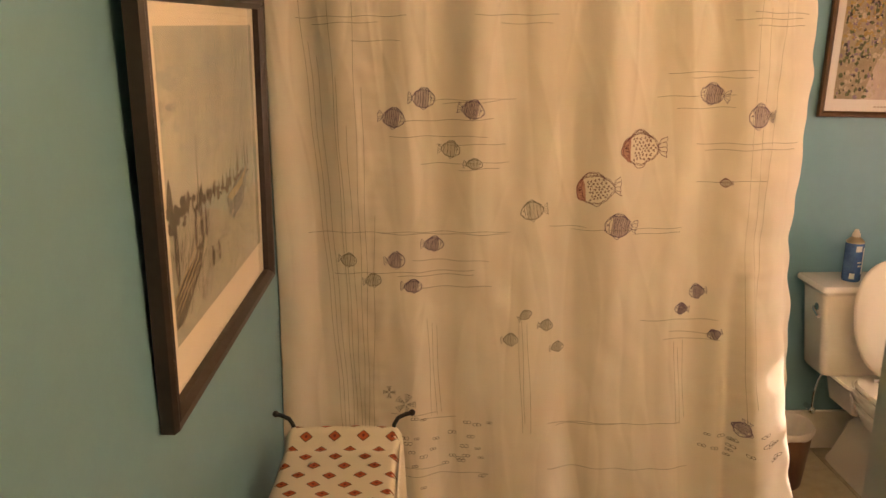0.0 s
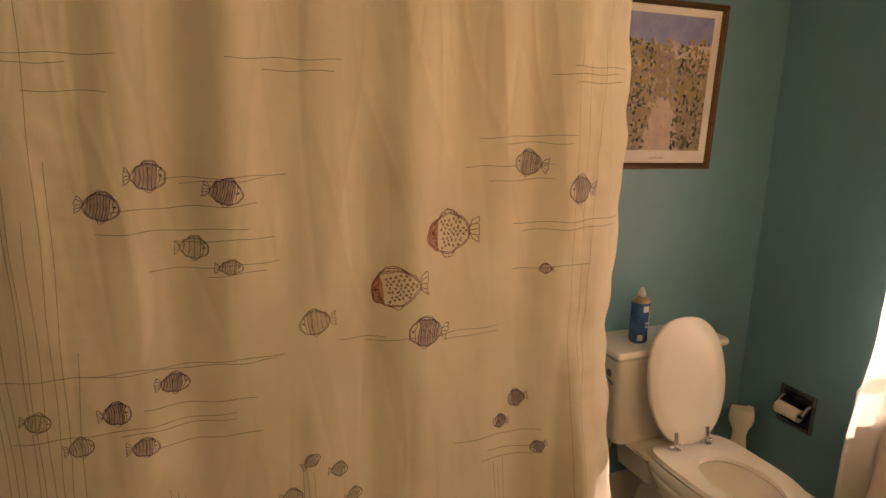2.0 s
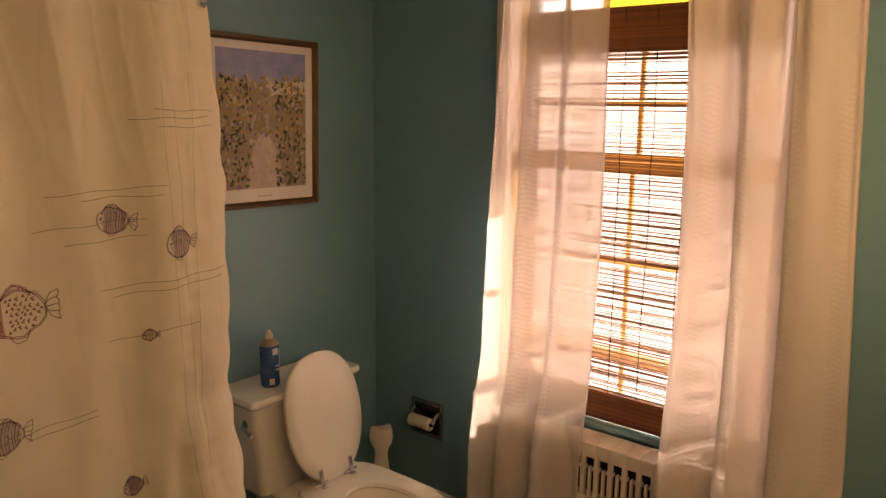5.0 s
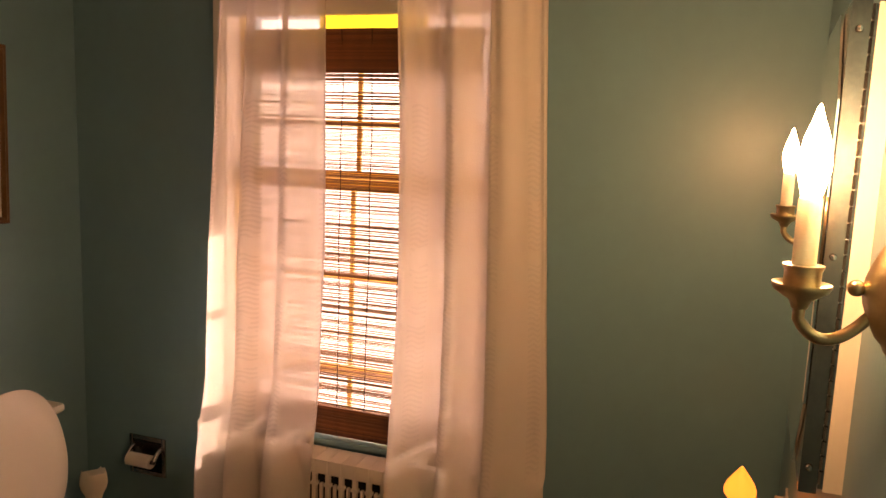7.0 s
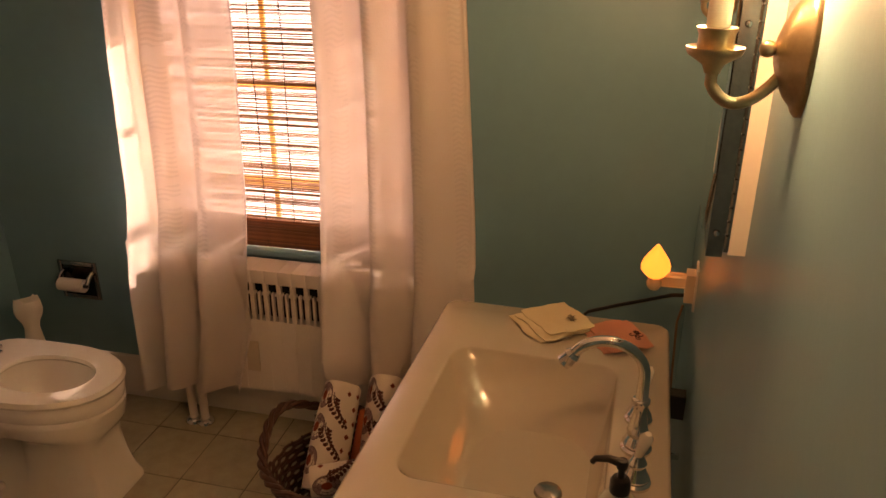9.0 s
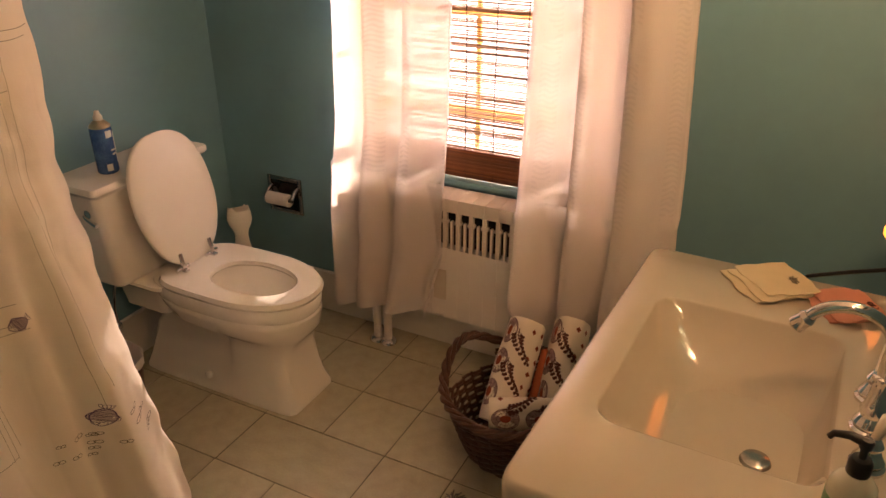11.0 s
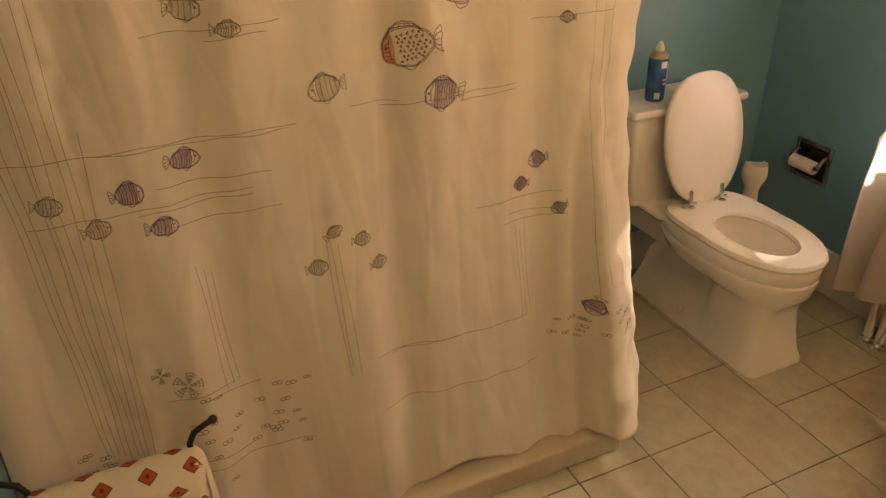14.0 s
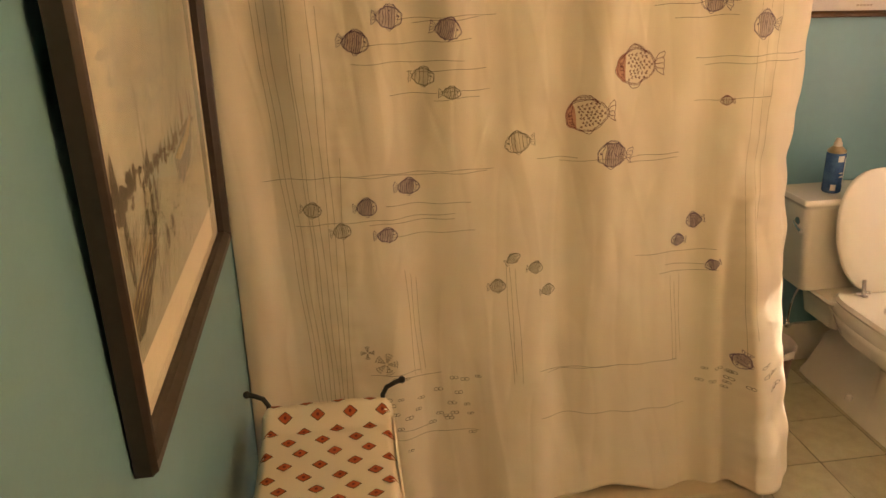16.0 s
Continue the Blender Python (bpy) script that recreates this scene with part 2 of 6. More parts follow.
def tube(bm, pts, r=0.005, seg=8, closed=False, cap=True):
    """A round tube along points; r may be a list."""
    pts = [Vector(p) for p in pts]
    n = len(pts)
    loops, up = [], Vector((0.31, 0.17, 0.93)).normalized()
    for i, p in enumerate(pts):
        if closed:
            d = pts[(i + 1) % n] - pts[i - 1]
        else:
            d = pts[min(i + 1, n - 1)] - pts[max(i - 1, 0)]
        d.normalize()
        u = d.cross(up)
        if u.length < 1e-3:
            u = d.cross(Vector((1, 0, 0)))
        u.normalize()
        w = u.cross(d)
        up = w if abs(w.dot(d)) < 0.9 else up
        rr = r[i] if isinstance(r, (list, tuple)) else r
        loops.append([p + rr * (math.cos(2 * math.pi * k / seg) * u + math.sin(2 * math.pi * k / seg) * w) for k in range(seg)])
    rs = [ring(bm, l) for l in loops]
    for a, b in zip(rs, rs[1:]):
        bridge(bm, a, b)
    if closed:
        bridge(bm, rs[-1], rs[0])
    elif cap:
        bm.faces.new(list(reversed(rs[0])))
        bm.faces.new(rs[-1])
    return bm


def ball(bm, c, r, seg=12, sz=1.0):
    prof = [(r * math.sin(math.pi * k / 8), -r * sz * math.cos(math.pi * k / 8)) for k in range(9)]
    return lathe(bm, prof, c, seg=seg)


def arc(p0, p1, p2, n=10):
    """A quadratic bow through control points."""
    p0, p1, p2 = Vector(p0), Vector(p1), Vector(p2)
    return [(1 - t) ** 2 * p0 + 2 * t * (1 - t) * p1 + t * t * p2 for t in [k / n for k in range(n + 1)]]


def sheet(bm, fn, nu, nv, uvfn=None):
    """An open sheet fn(u, v) for u, v from 0 to 1."""
    vs = [[bm.verts.new(fn(i / nu, j / nv)) for j in range(nv + 1)] for i in range(nu + 1)]
    lay = bm.loops.layers.uv.new("UVMap") if uvfn else None
    for i in range(nu):
        for j in range(nv):
            f = bm.faces.new((vs[i][j], vs[i + 1][j], vs[i + 1][j + 1], vs[i][j + 1]))
            f.smooth = True
            if lay:
                for lp, (a, b) in zip(f.loops, ((i, j), (i + 1, j), (i + 1, j + 1), (i, j + 1))):
                    lp[lay].uv = uvfn(a / nu, b / nv)
    return bm


def thick(ob, t=0.0015, offset=0.0):
    md = ob.modifiers.new("thickness", "SOLIDIFY")
    md.thickness, md.offset = t, offset
    return ob


def rrect(cx, cy, w, d, r, z, n=6, m=None):
    """A rounded rectangle, counter-clockwise."""
    out = []
    for sx, sy, a0 in ((1, 1, 0), (-1, 1, 90), (-1, -1, 180), (1, -1, 270)):
        for k in range(n + 1):
            a = radians(a0 + 90 * k / n)
            p = Vector((cx + sx * (w / 2 - r) + r * math.cos(a), cy + sy * (d / 2 - r) + r * math.sin(a), z))
            out.append(m @ p if m is not None else p)
    return out


def oval(cx, cy, a, b, z, n=2.0, seg=64, back=None):
    """A superellipse; back: another exponent for its +y half."""
    out = []
    for k in range(seg):
        t = 2 * math.pi * k / seg
        c, sn = math.cos(t), math.sin(t)
        e = back if back and sn > 0 else n
        # spread the samples along the longer side
        c, sn = c * a, sn * b
        r = 1.0 / ((abs(c) / a) ** e + (abs(sn) / b) ** e) ** (1 / e)
        out.append(Vector((cx + r * c, cy + r * sn, z)))
    return out


def structure(name, bm, material, label="", smooth=False):
    return tagged(part(name, bm, material, smooth=smooth), label or "painted wall", kind="structure")


# ---- the room: back wall at y = 0, window wall at x = 0 ----
XL, ZC = -2.945, 2.497
SW0, SWK = -2.66, -0.072          # the vanity wall runs slightly out of square


def ys(x):
    return SW0 + SWK * x


WY0, WY1, WZ0, WZ1 = -1.70, -0.69, 0.74, 2.29   # window opening
DX0, DX1, DZ = -2.89, -2.06, 2.05               # doorway


def slab(bm, x0, x1, z0, z1, d0=-0.12, d1=0.0):
    """A stretch of the vanity wall."""
    lo = [Vector((x, ys(x) + d, z)) for z in (z0,) for x, d in ((x0, d0), (x1, d0), (x1, d1), (x0, d1))]
    hi = [Vector((p.x, p.y, z1)) for p in lo]
    return loft(bm, [lo, hi])


bm = bmesh.new()
box(bm, (XL - 0.12, -0.0, -0.03), (0.14, 0.12, ZC + 0.02))
structure("wall_north", bm, TEAL, "teal painted plaster wall behind the toilet")
bm = bmesh.new()
box(bm, (XL - 0.12, -3.9, -0.03), (XL, 0.0, ZC + 0.02))
structure("wall_west", bm, TEAL, "teal painted plaster wall beside the door")
bm = bmesh.new()
for lo, hi in (((0, -2.9, -0.03), (0.14, WY0, ZC + 0.02)), ((0, WY1, -0.03), (0.14, 0.0, ZC + 0.02)),
               ((0, WY0, -0.03), (0.14, WY1, WZ0)), ((0, WY0, WZ1), (0.14, WY1, ZC + 0.02))):
    box(bm, lo, hi)
structure("wall_east", bm, TEAL, "teal painted plaster wall round the window")
bm = bmesh.new()
slab(bm, DX1, 0.0, -0.03, ZC + 0.02)
slab(bm, XL, DX0, -0.03, ZC + 0.02)
slab(bm, DX0, DX1, DZ, ZC + 0.02)
structure("wall_south", bm, TEAL, "teal painted plaster wall with the doorway")
bm = bmesh.new()
box(bm, (XL - 0.12, -3.9, ZC), (0.14, 0.12, ZC + 0.1))
structure("ceiling", bm, CEIL, "flat white painted ceiling")
# hall beyond the doorway
bm = bmesh.new()
box(bm, (XL, -3.9, -0.04), (-1.2, -2.56, -0.012))
structure("hall_floor", bm, WOODFLOOR, "brown wooden hall floor")
bm = bmesh.new()
box(bm, (XL, -4.0, -0.03), (-1.2, -3.88, ZC))
box(bm, (-1.2, -4.0, -0.03), (-1.1, -2.70, ZC))
structure("hall_wall", bm, CEIL, "off-white painted hall wall")
# door casing
bm = bmesh.new()
slab(bm, DX1 - 0.012, DX1 - 0.001, 0.0, DZ, -0.121, -0.004)
slab(bm, DX0 + 0.001, DX0 + 0.012, 0.0, DZ, -0.121, -0.004)
slab(bm, DX0 + 0.012, DX1 - 0.012, DZ - 0.012, DZ - 0.001, -0.121, -0.004)
structure("door_casing", bm, TRIM, "white painted door casing")
# baseboards and crown
bm = bmesh.new()
box(bm, (-1.27, -0.018, 0.0), (0, -0.0, 0.185), 0.004)
structure("baseboard_north", bm, TRIM, "white painted baseboard")
bm = bmesh.new()
box(bm, (-0.018, -2.655, 0.0), (0.0, -0.018, 0.195), 0.004)
structure("baseboard_east", bm, TRIM, "white painted baseboard")
bm = bmesh.new()
slab(bm, DX1 + 0.002, -0.018, 0.0, 0.185, 0.0, 0.016)
structure("baseboard_south", bm, TRIM, "white painted baseboard")
bm = bmesh.new()
for pts in (((XL, 0.0), (0, 0)), ((0, 0), (0, -2.66))):
    (xa, ya), (xb, yb) = pts
    d = Vector((xb - xa, yb - ya, 0)).normalized()
    nrm = Vector((d.y, -d.x, 0))
    sect = [(0, 0), (0.045, 0), (0.04, -0.012), (0.014, -0.038), (0.01, -0.05), (0, -0.05)]
    loft(bm, [[Vector((x, y, ZC)) + nrm * u + Vector((0, 0, w)) for u, w in sect] for x, y in ((xa, ya), (xb, yb))])
structure("crown_trim", bm, CEIL, "white crown moulding at the ceiling")
# outside
bm = bmesh.new()
box(bm, (-90, -90, -1.3), (90, 90, -1.2))
structure("ground", bm, mat("pale_gravel", (0.24, 0.20, 0.19), 0.9, var=0.75, scale=0.35), "pale ground outside the window")


# added slab, never in view: keeps the sun off the window's upper part
bm = bmesh.new()
box(bm, (0.141, -4.0, 2.52), (1.34, 2.0, 2.60), 0.01)
structure("sun_cutoff_slab", bm, TRIM, "unseen slab added outside above the window to cut off the sun")


# ---- bathtub, curtain and rod ----
CY, BENDX, BENDR, RETX = -0.69, -1.365, 0.13, -1.235


def curtain_base(s):
    """A point of the curtain's run and its outward normal, s metres from the west wall."""
    straight = BENDX - (XL + 0.003)
    if s < straight:
        return Vector((XL + 0.003 + s, CY, 0)), Vector((0, -1, 0))
    a = (s - straight) / BENDR
    if a < math.pi / 2:
        return (Vector((BENDX + BENDR * math.sin(a), CY + BENDR * (1 - math.cos(a)), 0)),
                Vector((math.sin(a), -math.cos(a), 0)))
    return Vector((RETX, CY + BENDR + (s - straight - BENDR * math.pi / 2), 0)), Vector((1, 0, 0))


CTOP, CLEN = 2.166, 2.20


def curtain_at(s, z, lift=0.0):
    p, n = curtain_base(s)
    low = max(0.0, (1.15 - z) / 1.05)
    high = max(0.0, (z - 1.2) / 0.95)
    flare = (0.145 - 0.085 * max(0.0, n.x)) * low ** 1.7
    w = 0.016 * math.sin(2 * math.pi * s / 0.21 + 0.8 + 0.5 * math.sin(3 * s)) * (0.35 + 0.9 * high)
    w += 0.011 * math.sin(2 * math.pi * s / 0.37 + 1.3 * z) * (0.7 + 0.5 * low)
    w += 0.004 * math.sin(2 * math.pi * s / 0.145 - 0.7 * z + 1.0) * (0.25 + 0.8 * low)
    w += 0.012 * noise.noise(Vector((s * 7, z * 1.3, 0.3))) + 0.002 * noise.noise(Vector((s * 19, z * 5, 1.3)))
    if s > 1.45:
        w += 0.008 * min(1, (s - 1.45) / 0.2) * (0.3 + low) * math.sin(2 * math.pi * s / 0.19 + 2.2 * z + 2 * noise.noise(Vector((s * 3, z * 2, 0))))
    w += 0.054 * math.exp(-((s - 1.60) / 0.10) ** 2) * (0.4 + 0.6 * min(1.0, low * 3) + 0.6 * low)
    # folds that fan out below the hooks, and soft creases
    fan = max(0.0, (z - 1.35) / 0.8)
    w -= 0.012 * fan * abs(math.sin(math.pi * (s + 0.05 * math.sin(z * 3 + s * 5)) / 0.187 + 0.35)) ** 0.6
    w += 0.0016 * noise.noise(Vector((s * 26, z * 3.2, 4.1))) + 0.0035 * noise.noise(Vector((s * 11 + z * 6, z * 8 - s * 5, 7.7)))
    ridge = 1 - abs(noise.noise(Vector((s * 6.5 + 0.4 * z, z * 1.7, 9.0)))) * 2.2
    w += 0.0034 * max(0.0, ridge) ** 5 * (0.35 + 0.7 * fan)
    ridge = 1 - abs(noise.noise(Vector((s * 11 + 0.6 * z, z * 2.1, 5.0)))) * 2.4
    w -= 0.0022 * max(0.0, ridge) ** 5 * (0.45 + 0.5 * fan)
    # drawn seams pucker the cloth
    for s0 in (0.30, 1.56):
        band = math.exp(-((s - s0) / 0.055) ** 2)
        if band > 0.02 and z < 1.95:
            w += band * (0.0045 * noise.noise(Vector((s * 22, z * 16, 2.0))) + 0.0035 * noise.noise(Vector((s * 9, z * 34, 5.0))))
    if s > 1.5:
        w += 0.010 * min(1.0, (s - 1.5) / 0.1) * noise.noise(Vector((s * 5, z * 11, 6.0)))
    if s > 1.38:
        w -= 0.040 * math.exp(-((s - 1.505) / 0.028) ** 2) * min(1.0, low * 2.2)
        w += 0.011 * min(1.0, max(0.0, (s - 1.50) / 0.05)) * min(1.0, low * 1.8) * math.sin(2 * math.pi * s / 0.083 + 3.0 * z)
    w += 0.030 * max(0.0, n.x) * min(1.0, max(0.0, (2.15 - z) / 0.45))
    q = p + n * (w + flare + lift)
    return Vector((max(q.x, XL + 0.003), q.y, z))


def hem(s):
    """The lower edge, drawn up where the curtain turns the tub's corner."""
    up = min(1.0, max(0.0, (s - 1.49) / 0.035))
    return 0.082 + 0.020 * math.sin(s * 7.1) + 0.012 * math.sin(s * 17 + 1) + 0.03 * up * up * (3 - 2 * up) - 0.03 * math.exp(-((s - 1.66) / 0.035) ** 2)


sc = thing("shower_curtain", (-2.1, CY, 0.1), "off-white cotton shower curtain with stitched line drawings, drawn closed", "curtain")
bm = bmesh.new()
sheet(bm, lambda u, v: curtain_at(u * CLEN, hem(u * CLEN) + v * (CTOP - hem(u * CLEN)) - (0.014 * math.sin(math.pi * ((u * CLEN / 0.2) % 1.0)) * max(0, v - 0.93) / 0.07)), 520, 240)
thick(part("panel", bm, CURTAIN, sc, smooth=60), 0.0016)
bm = bmesh.new()
for zt in (CTOP - 0.064,):
    sheet(bm, lambda u, v, zt=zt: curtain_at(u * CLEN, zt + v * 0.0016, 0.0022), 300, 1)
part("hem_seam", bm, mat("cream_thread", (0.74, 0.67, 0.56), 0.9, var=0.2), sc)


def stroke(bm, pts, w=0.0016, lift=0.0024):
    """A stitched line over the curtain through (s, z) pairs."""
    n = len(pts)
    vs = []
    for i, (a, z) in enumerate(pts):
        a0, z0 = pts[max(i - 1, 0)]
        a1, z1 = pts[min(i + 1, n - 1)]
        d = Vector((a1 - a0, z1 - z0))
        d = d.normalized() if d.length > 1e-9 else Vector((1, 0))
        nx, nz = -d.y * w / 2, d.x * w / 2
        vs.append((bm.verts.new(curtain_at(a + nx, z + nz, lift)), bm.verts.new(curtain_at(a - nx, z - nz, lift))))
    for (a, b), (c, d) in zip(vs, vs[1:]):
        bm.faces.new((a, b, d, c))


def long_line(bm, x0, x1, z0, z1=None, w=0.0012):
    """A slightly wavering sewn line."""
    z1 = z0 if z1 is None else z1
    n = max(8, int(abs(x1 - x0) / 0.012 + abs(z1 - z0) / 0.03))
    ph = random.uniform(0, 6)
    stroke(bm, [(x0 + (x1 - x0) * k / n - XL - 0.003 + (0.002 * math.sin(k * 0.5 + ph) if abs(z1 - z0) > abs(x1 - x0) else 0),
                 z0 + (z1 - z0) * k / n + 0.002 * math.sin(k * 0.6 + ph)) for k in range(n + 1)], w)


def motif(x, z, size, way=1, tilt=0.0, material=None, fill=6, tall=0.78):
    """A stitched oval with hatching and a small fan at one end."""
    s0 = x - XL - 0.003
    bm = bmesh.new()
    c, sn = math.cos(tilt), math.sin(tilt)

    def at(u, v):
        u += 0.10 * noise.noise(Vector((u * 3.1, v * 3.1, x * 7 + z * 3)))
        v += 0.10 * noise.noise(Vector((u * 3.1 + 8, v * 3.1, x * 5 + z * 2)))
        u *= way
        return (s0 + size * (u * c - v * sn), z + size * (u * sn + v * c))
    k = 30
    w = 0.0009 + size * 0.012
    for grow in (1.0, 0.93):
        stroke(bm, [at(grow * math.cos(2 * math.pi * i / k), grow * tall * math.sin(2 * math.pi * i / k)) for i in range(k + 1)], w)
    for lift in (1.0, 0.6):
        edge = [at(0.78 * math.cos(a), tall * (1.0 + lift * (0.20 * math.sin(math.pi * j / 28) + 0.07 * abs(math.sin(j * math.pi / 4)))) * math.sin(a))
                for j, a in enumerate([0.55 + 2.0 * j / 28 for j in range(29)])]
        stroke(bm, edge, w)
    for j in range(9):
        a = 0.75 + 0.2 * j
        stroke(bm, [at(0.78 * math.cos(a), tall * 1.0 * math.sin(a)), at(0.80 * math.cos(a), tall * 1.16 * math.sin(a))], w * 0.8)
    stroke(bm, [at(0.6 * math.cos(a), -tall * (1 + 0.2 * math.sin(math.pi * j / 12)) * math.sin(a)) for j, a in enumerate([0.9 + 1.3 * j / 12 for j in range(13)])], w)
    for a in (-0.5, -0.25, 0.0, 0.25, 0.5):
        stroke(bm, [at(-0.95, a * 0.2), at(-1.12, a * 0.7), at(-1.32 - 0.1 * abs(a), a * 1.05)], w)
    stroke(bm, [at(-1.32 - 0.07 * abs(math.sin(j * 0.95)), 0.54 - 0.09 * j) for j in range(13)], w)
    stroke(bm, [at(0.5 + 0.12 * math.cos(b), tall * b / 1.7) for b in [-1.1 + 0.2 * j for j in range(12)]], w)
    for j in range(6):
        a = j * math.pi / 3
        stroke(bm, [at(0.72, 0.08), at(0.72 + 0.09 * math.cos(a), 0.08 + 0.09 * math.sin(a))], w)
    if fill > 8:
        for i in range(-5, 5):
            for j in range(-4, 5):
                u, v = i * 0.2 + (0.1 if j % 2 else 0) + 0.02, j * 0.165
                if (u / 0.88) ** 2 + (v / (tall * 0.88)) ** 2 < 0.85 and u < 0.42:
                    stroke(bm, [at(u - 0.05, v + 0.045), at(u + 0.035, v), at(u - 0.05, v - 0.045)], w * 2.0)
        for i in range(5):
            v = -0.42 + 0.16 * i
            stroke(bm, [at(0.60, v), at(0.66, v + 0.04), at(0.86 - abs(v) * 0.35, v * 0.8)], w * 1.1)
    else:
        for i in range(fill + 1):
            u = -0.78 + 1.18 * i / fill
            h = tall * math.sqrt(max(0.0, 1 - u * u)) * 0.92
            stroke(bm, [at(u, -h), at(u + 0.07, -h * 0.3), at(u + 0.05, h * 0.4), at(u, h)], w * 0.9)
            if i % 3 == 0:
                v0 = random.uniform(-0.3, 0.3)
                stroke(bm, [at(u - 0.05, v0), at(u + 0.12, v0 + 0.12), at(u + 0.02, v0 + 0.2), at(u + 0.2, v0 + 0.26)], w)
            if i % 2:
                stroke(bm, [at(u + 0.05, -h * 0.7), at(u + 0.10, 0.1), at(u + 0.02, h * 0.5), at(u + 0.09, h * 0.8)], w * 0.7)
    body = part("stitched_oval", bm, material or STITCHV, sc, "stitched oval with hatching")
    bm = bmesh.new()
    lo, hi = (0.5, 1.0) if fill > 8 else (-0.85, 0.45)
    us = [lo + (hi - lo) * j / 8 for j in range(9)]
    rows = [[bm.verts.new(curtain_at(*at(u, v * tall * math.sqrt(max(0.0, 1 - u * u))), 0.0020)) for v in (-1, -0.5, 0, 0.5, 1)] for u in us]
    for r0, r1 in zip(rows, rows[1:]):
        for k in range(4):
            bm.faces.new((r0[k], r1[k], r1[k + 1], r0[k + 1]))
    part("tinted_cloth", bm, TINTR if fill > 8 else TINTV if material is STITCHV else TINTG, body)


motif(-1.77, 1.450, 0.064, -1, 0.05, STITCHR, 12)
motif(-1.91, 1.320, 0.060, -1, 0.15, STITCHR, 12)
motif(-2.11, 1.250, 0.038, -1, 0.15, STITCH, 4)
motif(-1.83, 1.200, 0.046, -1, -0.08, STITCHV, 8)
motif(-1.55, 1.620, 0.038, -1, -0.12, STITCHV, 8)
motif(-1.405, 1.550, 0.036, -1, 0.0, STITCHV, 6, 0.95)
motif(-1.49, 1.340, 0.016, -1, 0.0, STITCHR, 3)
motif(-2.555, 1.550, 0.036, 1, -0.15, STITCHV, 7)
motif(-2.46, 1.610, 0.036, 1, -0.1, STITCHV, 5)
motif(-2.305, 1.575, 0.035, 1, -0.2, STITCHV, 8)
motif(-2.375, 1.450, 0.030, 1, -0.1, STITCH, 3)
motif(-2.30, 1.405, 0.026, 1, -0.05, STITCH, 6, 0.6)
motif(-2.43, 1.140, 0.032, 1, -0.05, STITCHV, 7, 0.68)
motif(-2.555, 1.090, 0.029, 1, 0.05, STITCHV, 7, 0.85)
motif(-2.63, 1.022, 0.026, 1, 0.1, STITCH, 5)
motif(-2.50, 1.002, 0.030, 1, -0.05, STITCHV, 5, 0.66)
motif(-2.71, 1.090, 0.026, 1, -0.2, STITCH, 4)
motif(-1.55, 0.970, 0.024, -1, 0.2, STITCHV, 8, 0.95)
motif(-1.60, 0.912, 0.022, -1, -0.1, STITCHV, 8)
motif(-1.49, 0.828, 0.020, -1, 0.4, STITCHV, 6)
motif(-2.125, 0.900, 0.022, 1, 0.5, STITCH, 5, 0.6)
motif(-2.055, 0.862, 0.022, 1, -0.1, STITCH, 6)
motif(-2.175, 0.815, 0.024, 1, 0.0, STITCH, 5)
motif(-2.015, 0.785, 0.021, 1, 0.1, STITCH, 6)
motif(-1.40, 0.520, 0.026, -1, 1.2, STITCHV, 6)

# sewn water lines
bm = bmesh.new()
for x0, x1, z in ((-2.85, -2.51, 1.855), (-2.80, -2.60, 1.835), (-2.68, -2.53, 1.785), (-2.30, -2.04, 1.86), (-2.22, -2.06, 1.835),
                  (-1.45, -1.27, 1.865), (-1.50, -1.29, 1.845), (-1.44, -1.28, 1.825)):
    long_line(bm, x0, x1, z, z + random.uniform(-0.006, 0.006))
for x0, x1, z in ((-2.44, -2.17, 1.605), (-2.40, -2.22, 1.595), (-2.54, -2.24, 1.54), (-2.57, -2.26, 1.492), (-2.42, -2.20, 1.465),
                  (-2.47, -2.19, 1.405), (-2.35, -2.22, 1.385), (-1.69, -1.43, 1.685), (-1.62, -1.44, 1.672), (-1.72, -1.48, 1.612),
                  (-1.66, -1.48, 1.575), (-1.59, -1.26, 1.465), (-1.56, -1.28, 1.445)):
    long_line(bm, x0, x1, z, z + random.uniform(-0.008, 0.008))
for x0, x1, z in ((-2.84, -2.18, 1.185), (-2.60, -2.20, 1.178), (-1.98, -1.62, 1.185), (-1.78, -1.62, 1.17), (-2.05, -1.93, 1.20),
                  (-2.50, -2.25, 1.09), (-2.76, -2.30, 1.045), (-2.55, -2.30, 1.035), (-2.48, -2.24, 0.995), (-1.74, -1.48, 0.875),
                  (-1.66, -1.47, 0.81), (-1.64, -1.50, 0.835), (-1.58, -1.36, 1.34)):
    long_line(bm, x0, x1, z, z + random.uniform(-0.008, 0.008))
for x0, x1, z in ((-2.05, -1.59, 0.525), (-2.02, -1.80, 0.515), (-2.05, -1.56, 0.37), (-2.80, -2.25, 0.36), (-2.60, -2.40, 0.385),
                  (-2.58, -2.42, 0.565), (-2.50, -2.36, 0.545)):
    long_line(bm, x0, x1, z, z + random.uniform(-0.012, 0.012))
part("sewn_water_line", bm, STITCH, sc, kind="stuff")
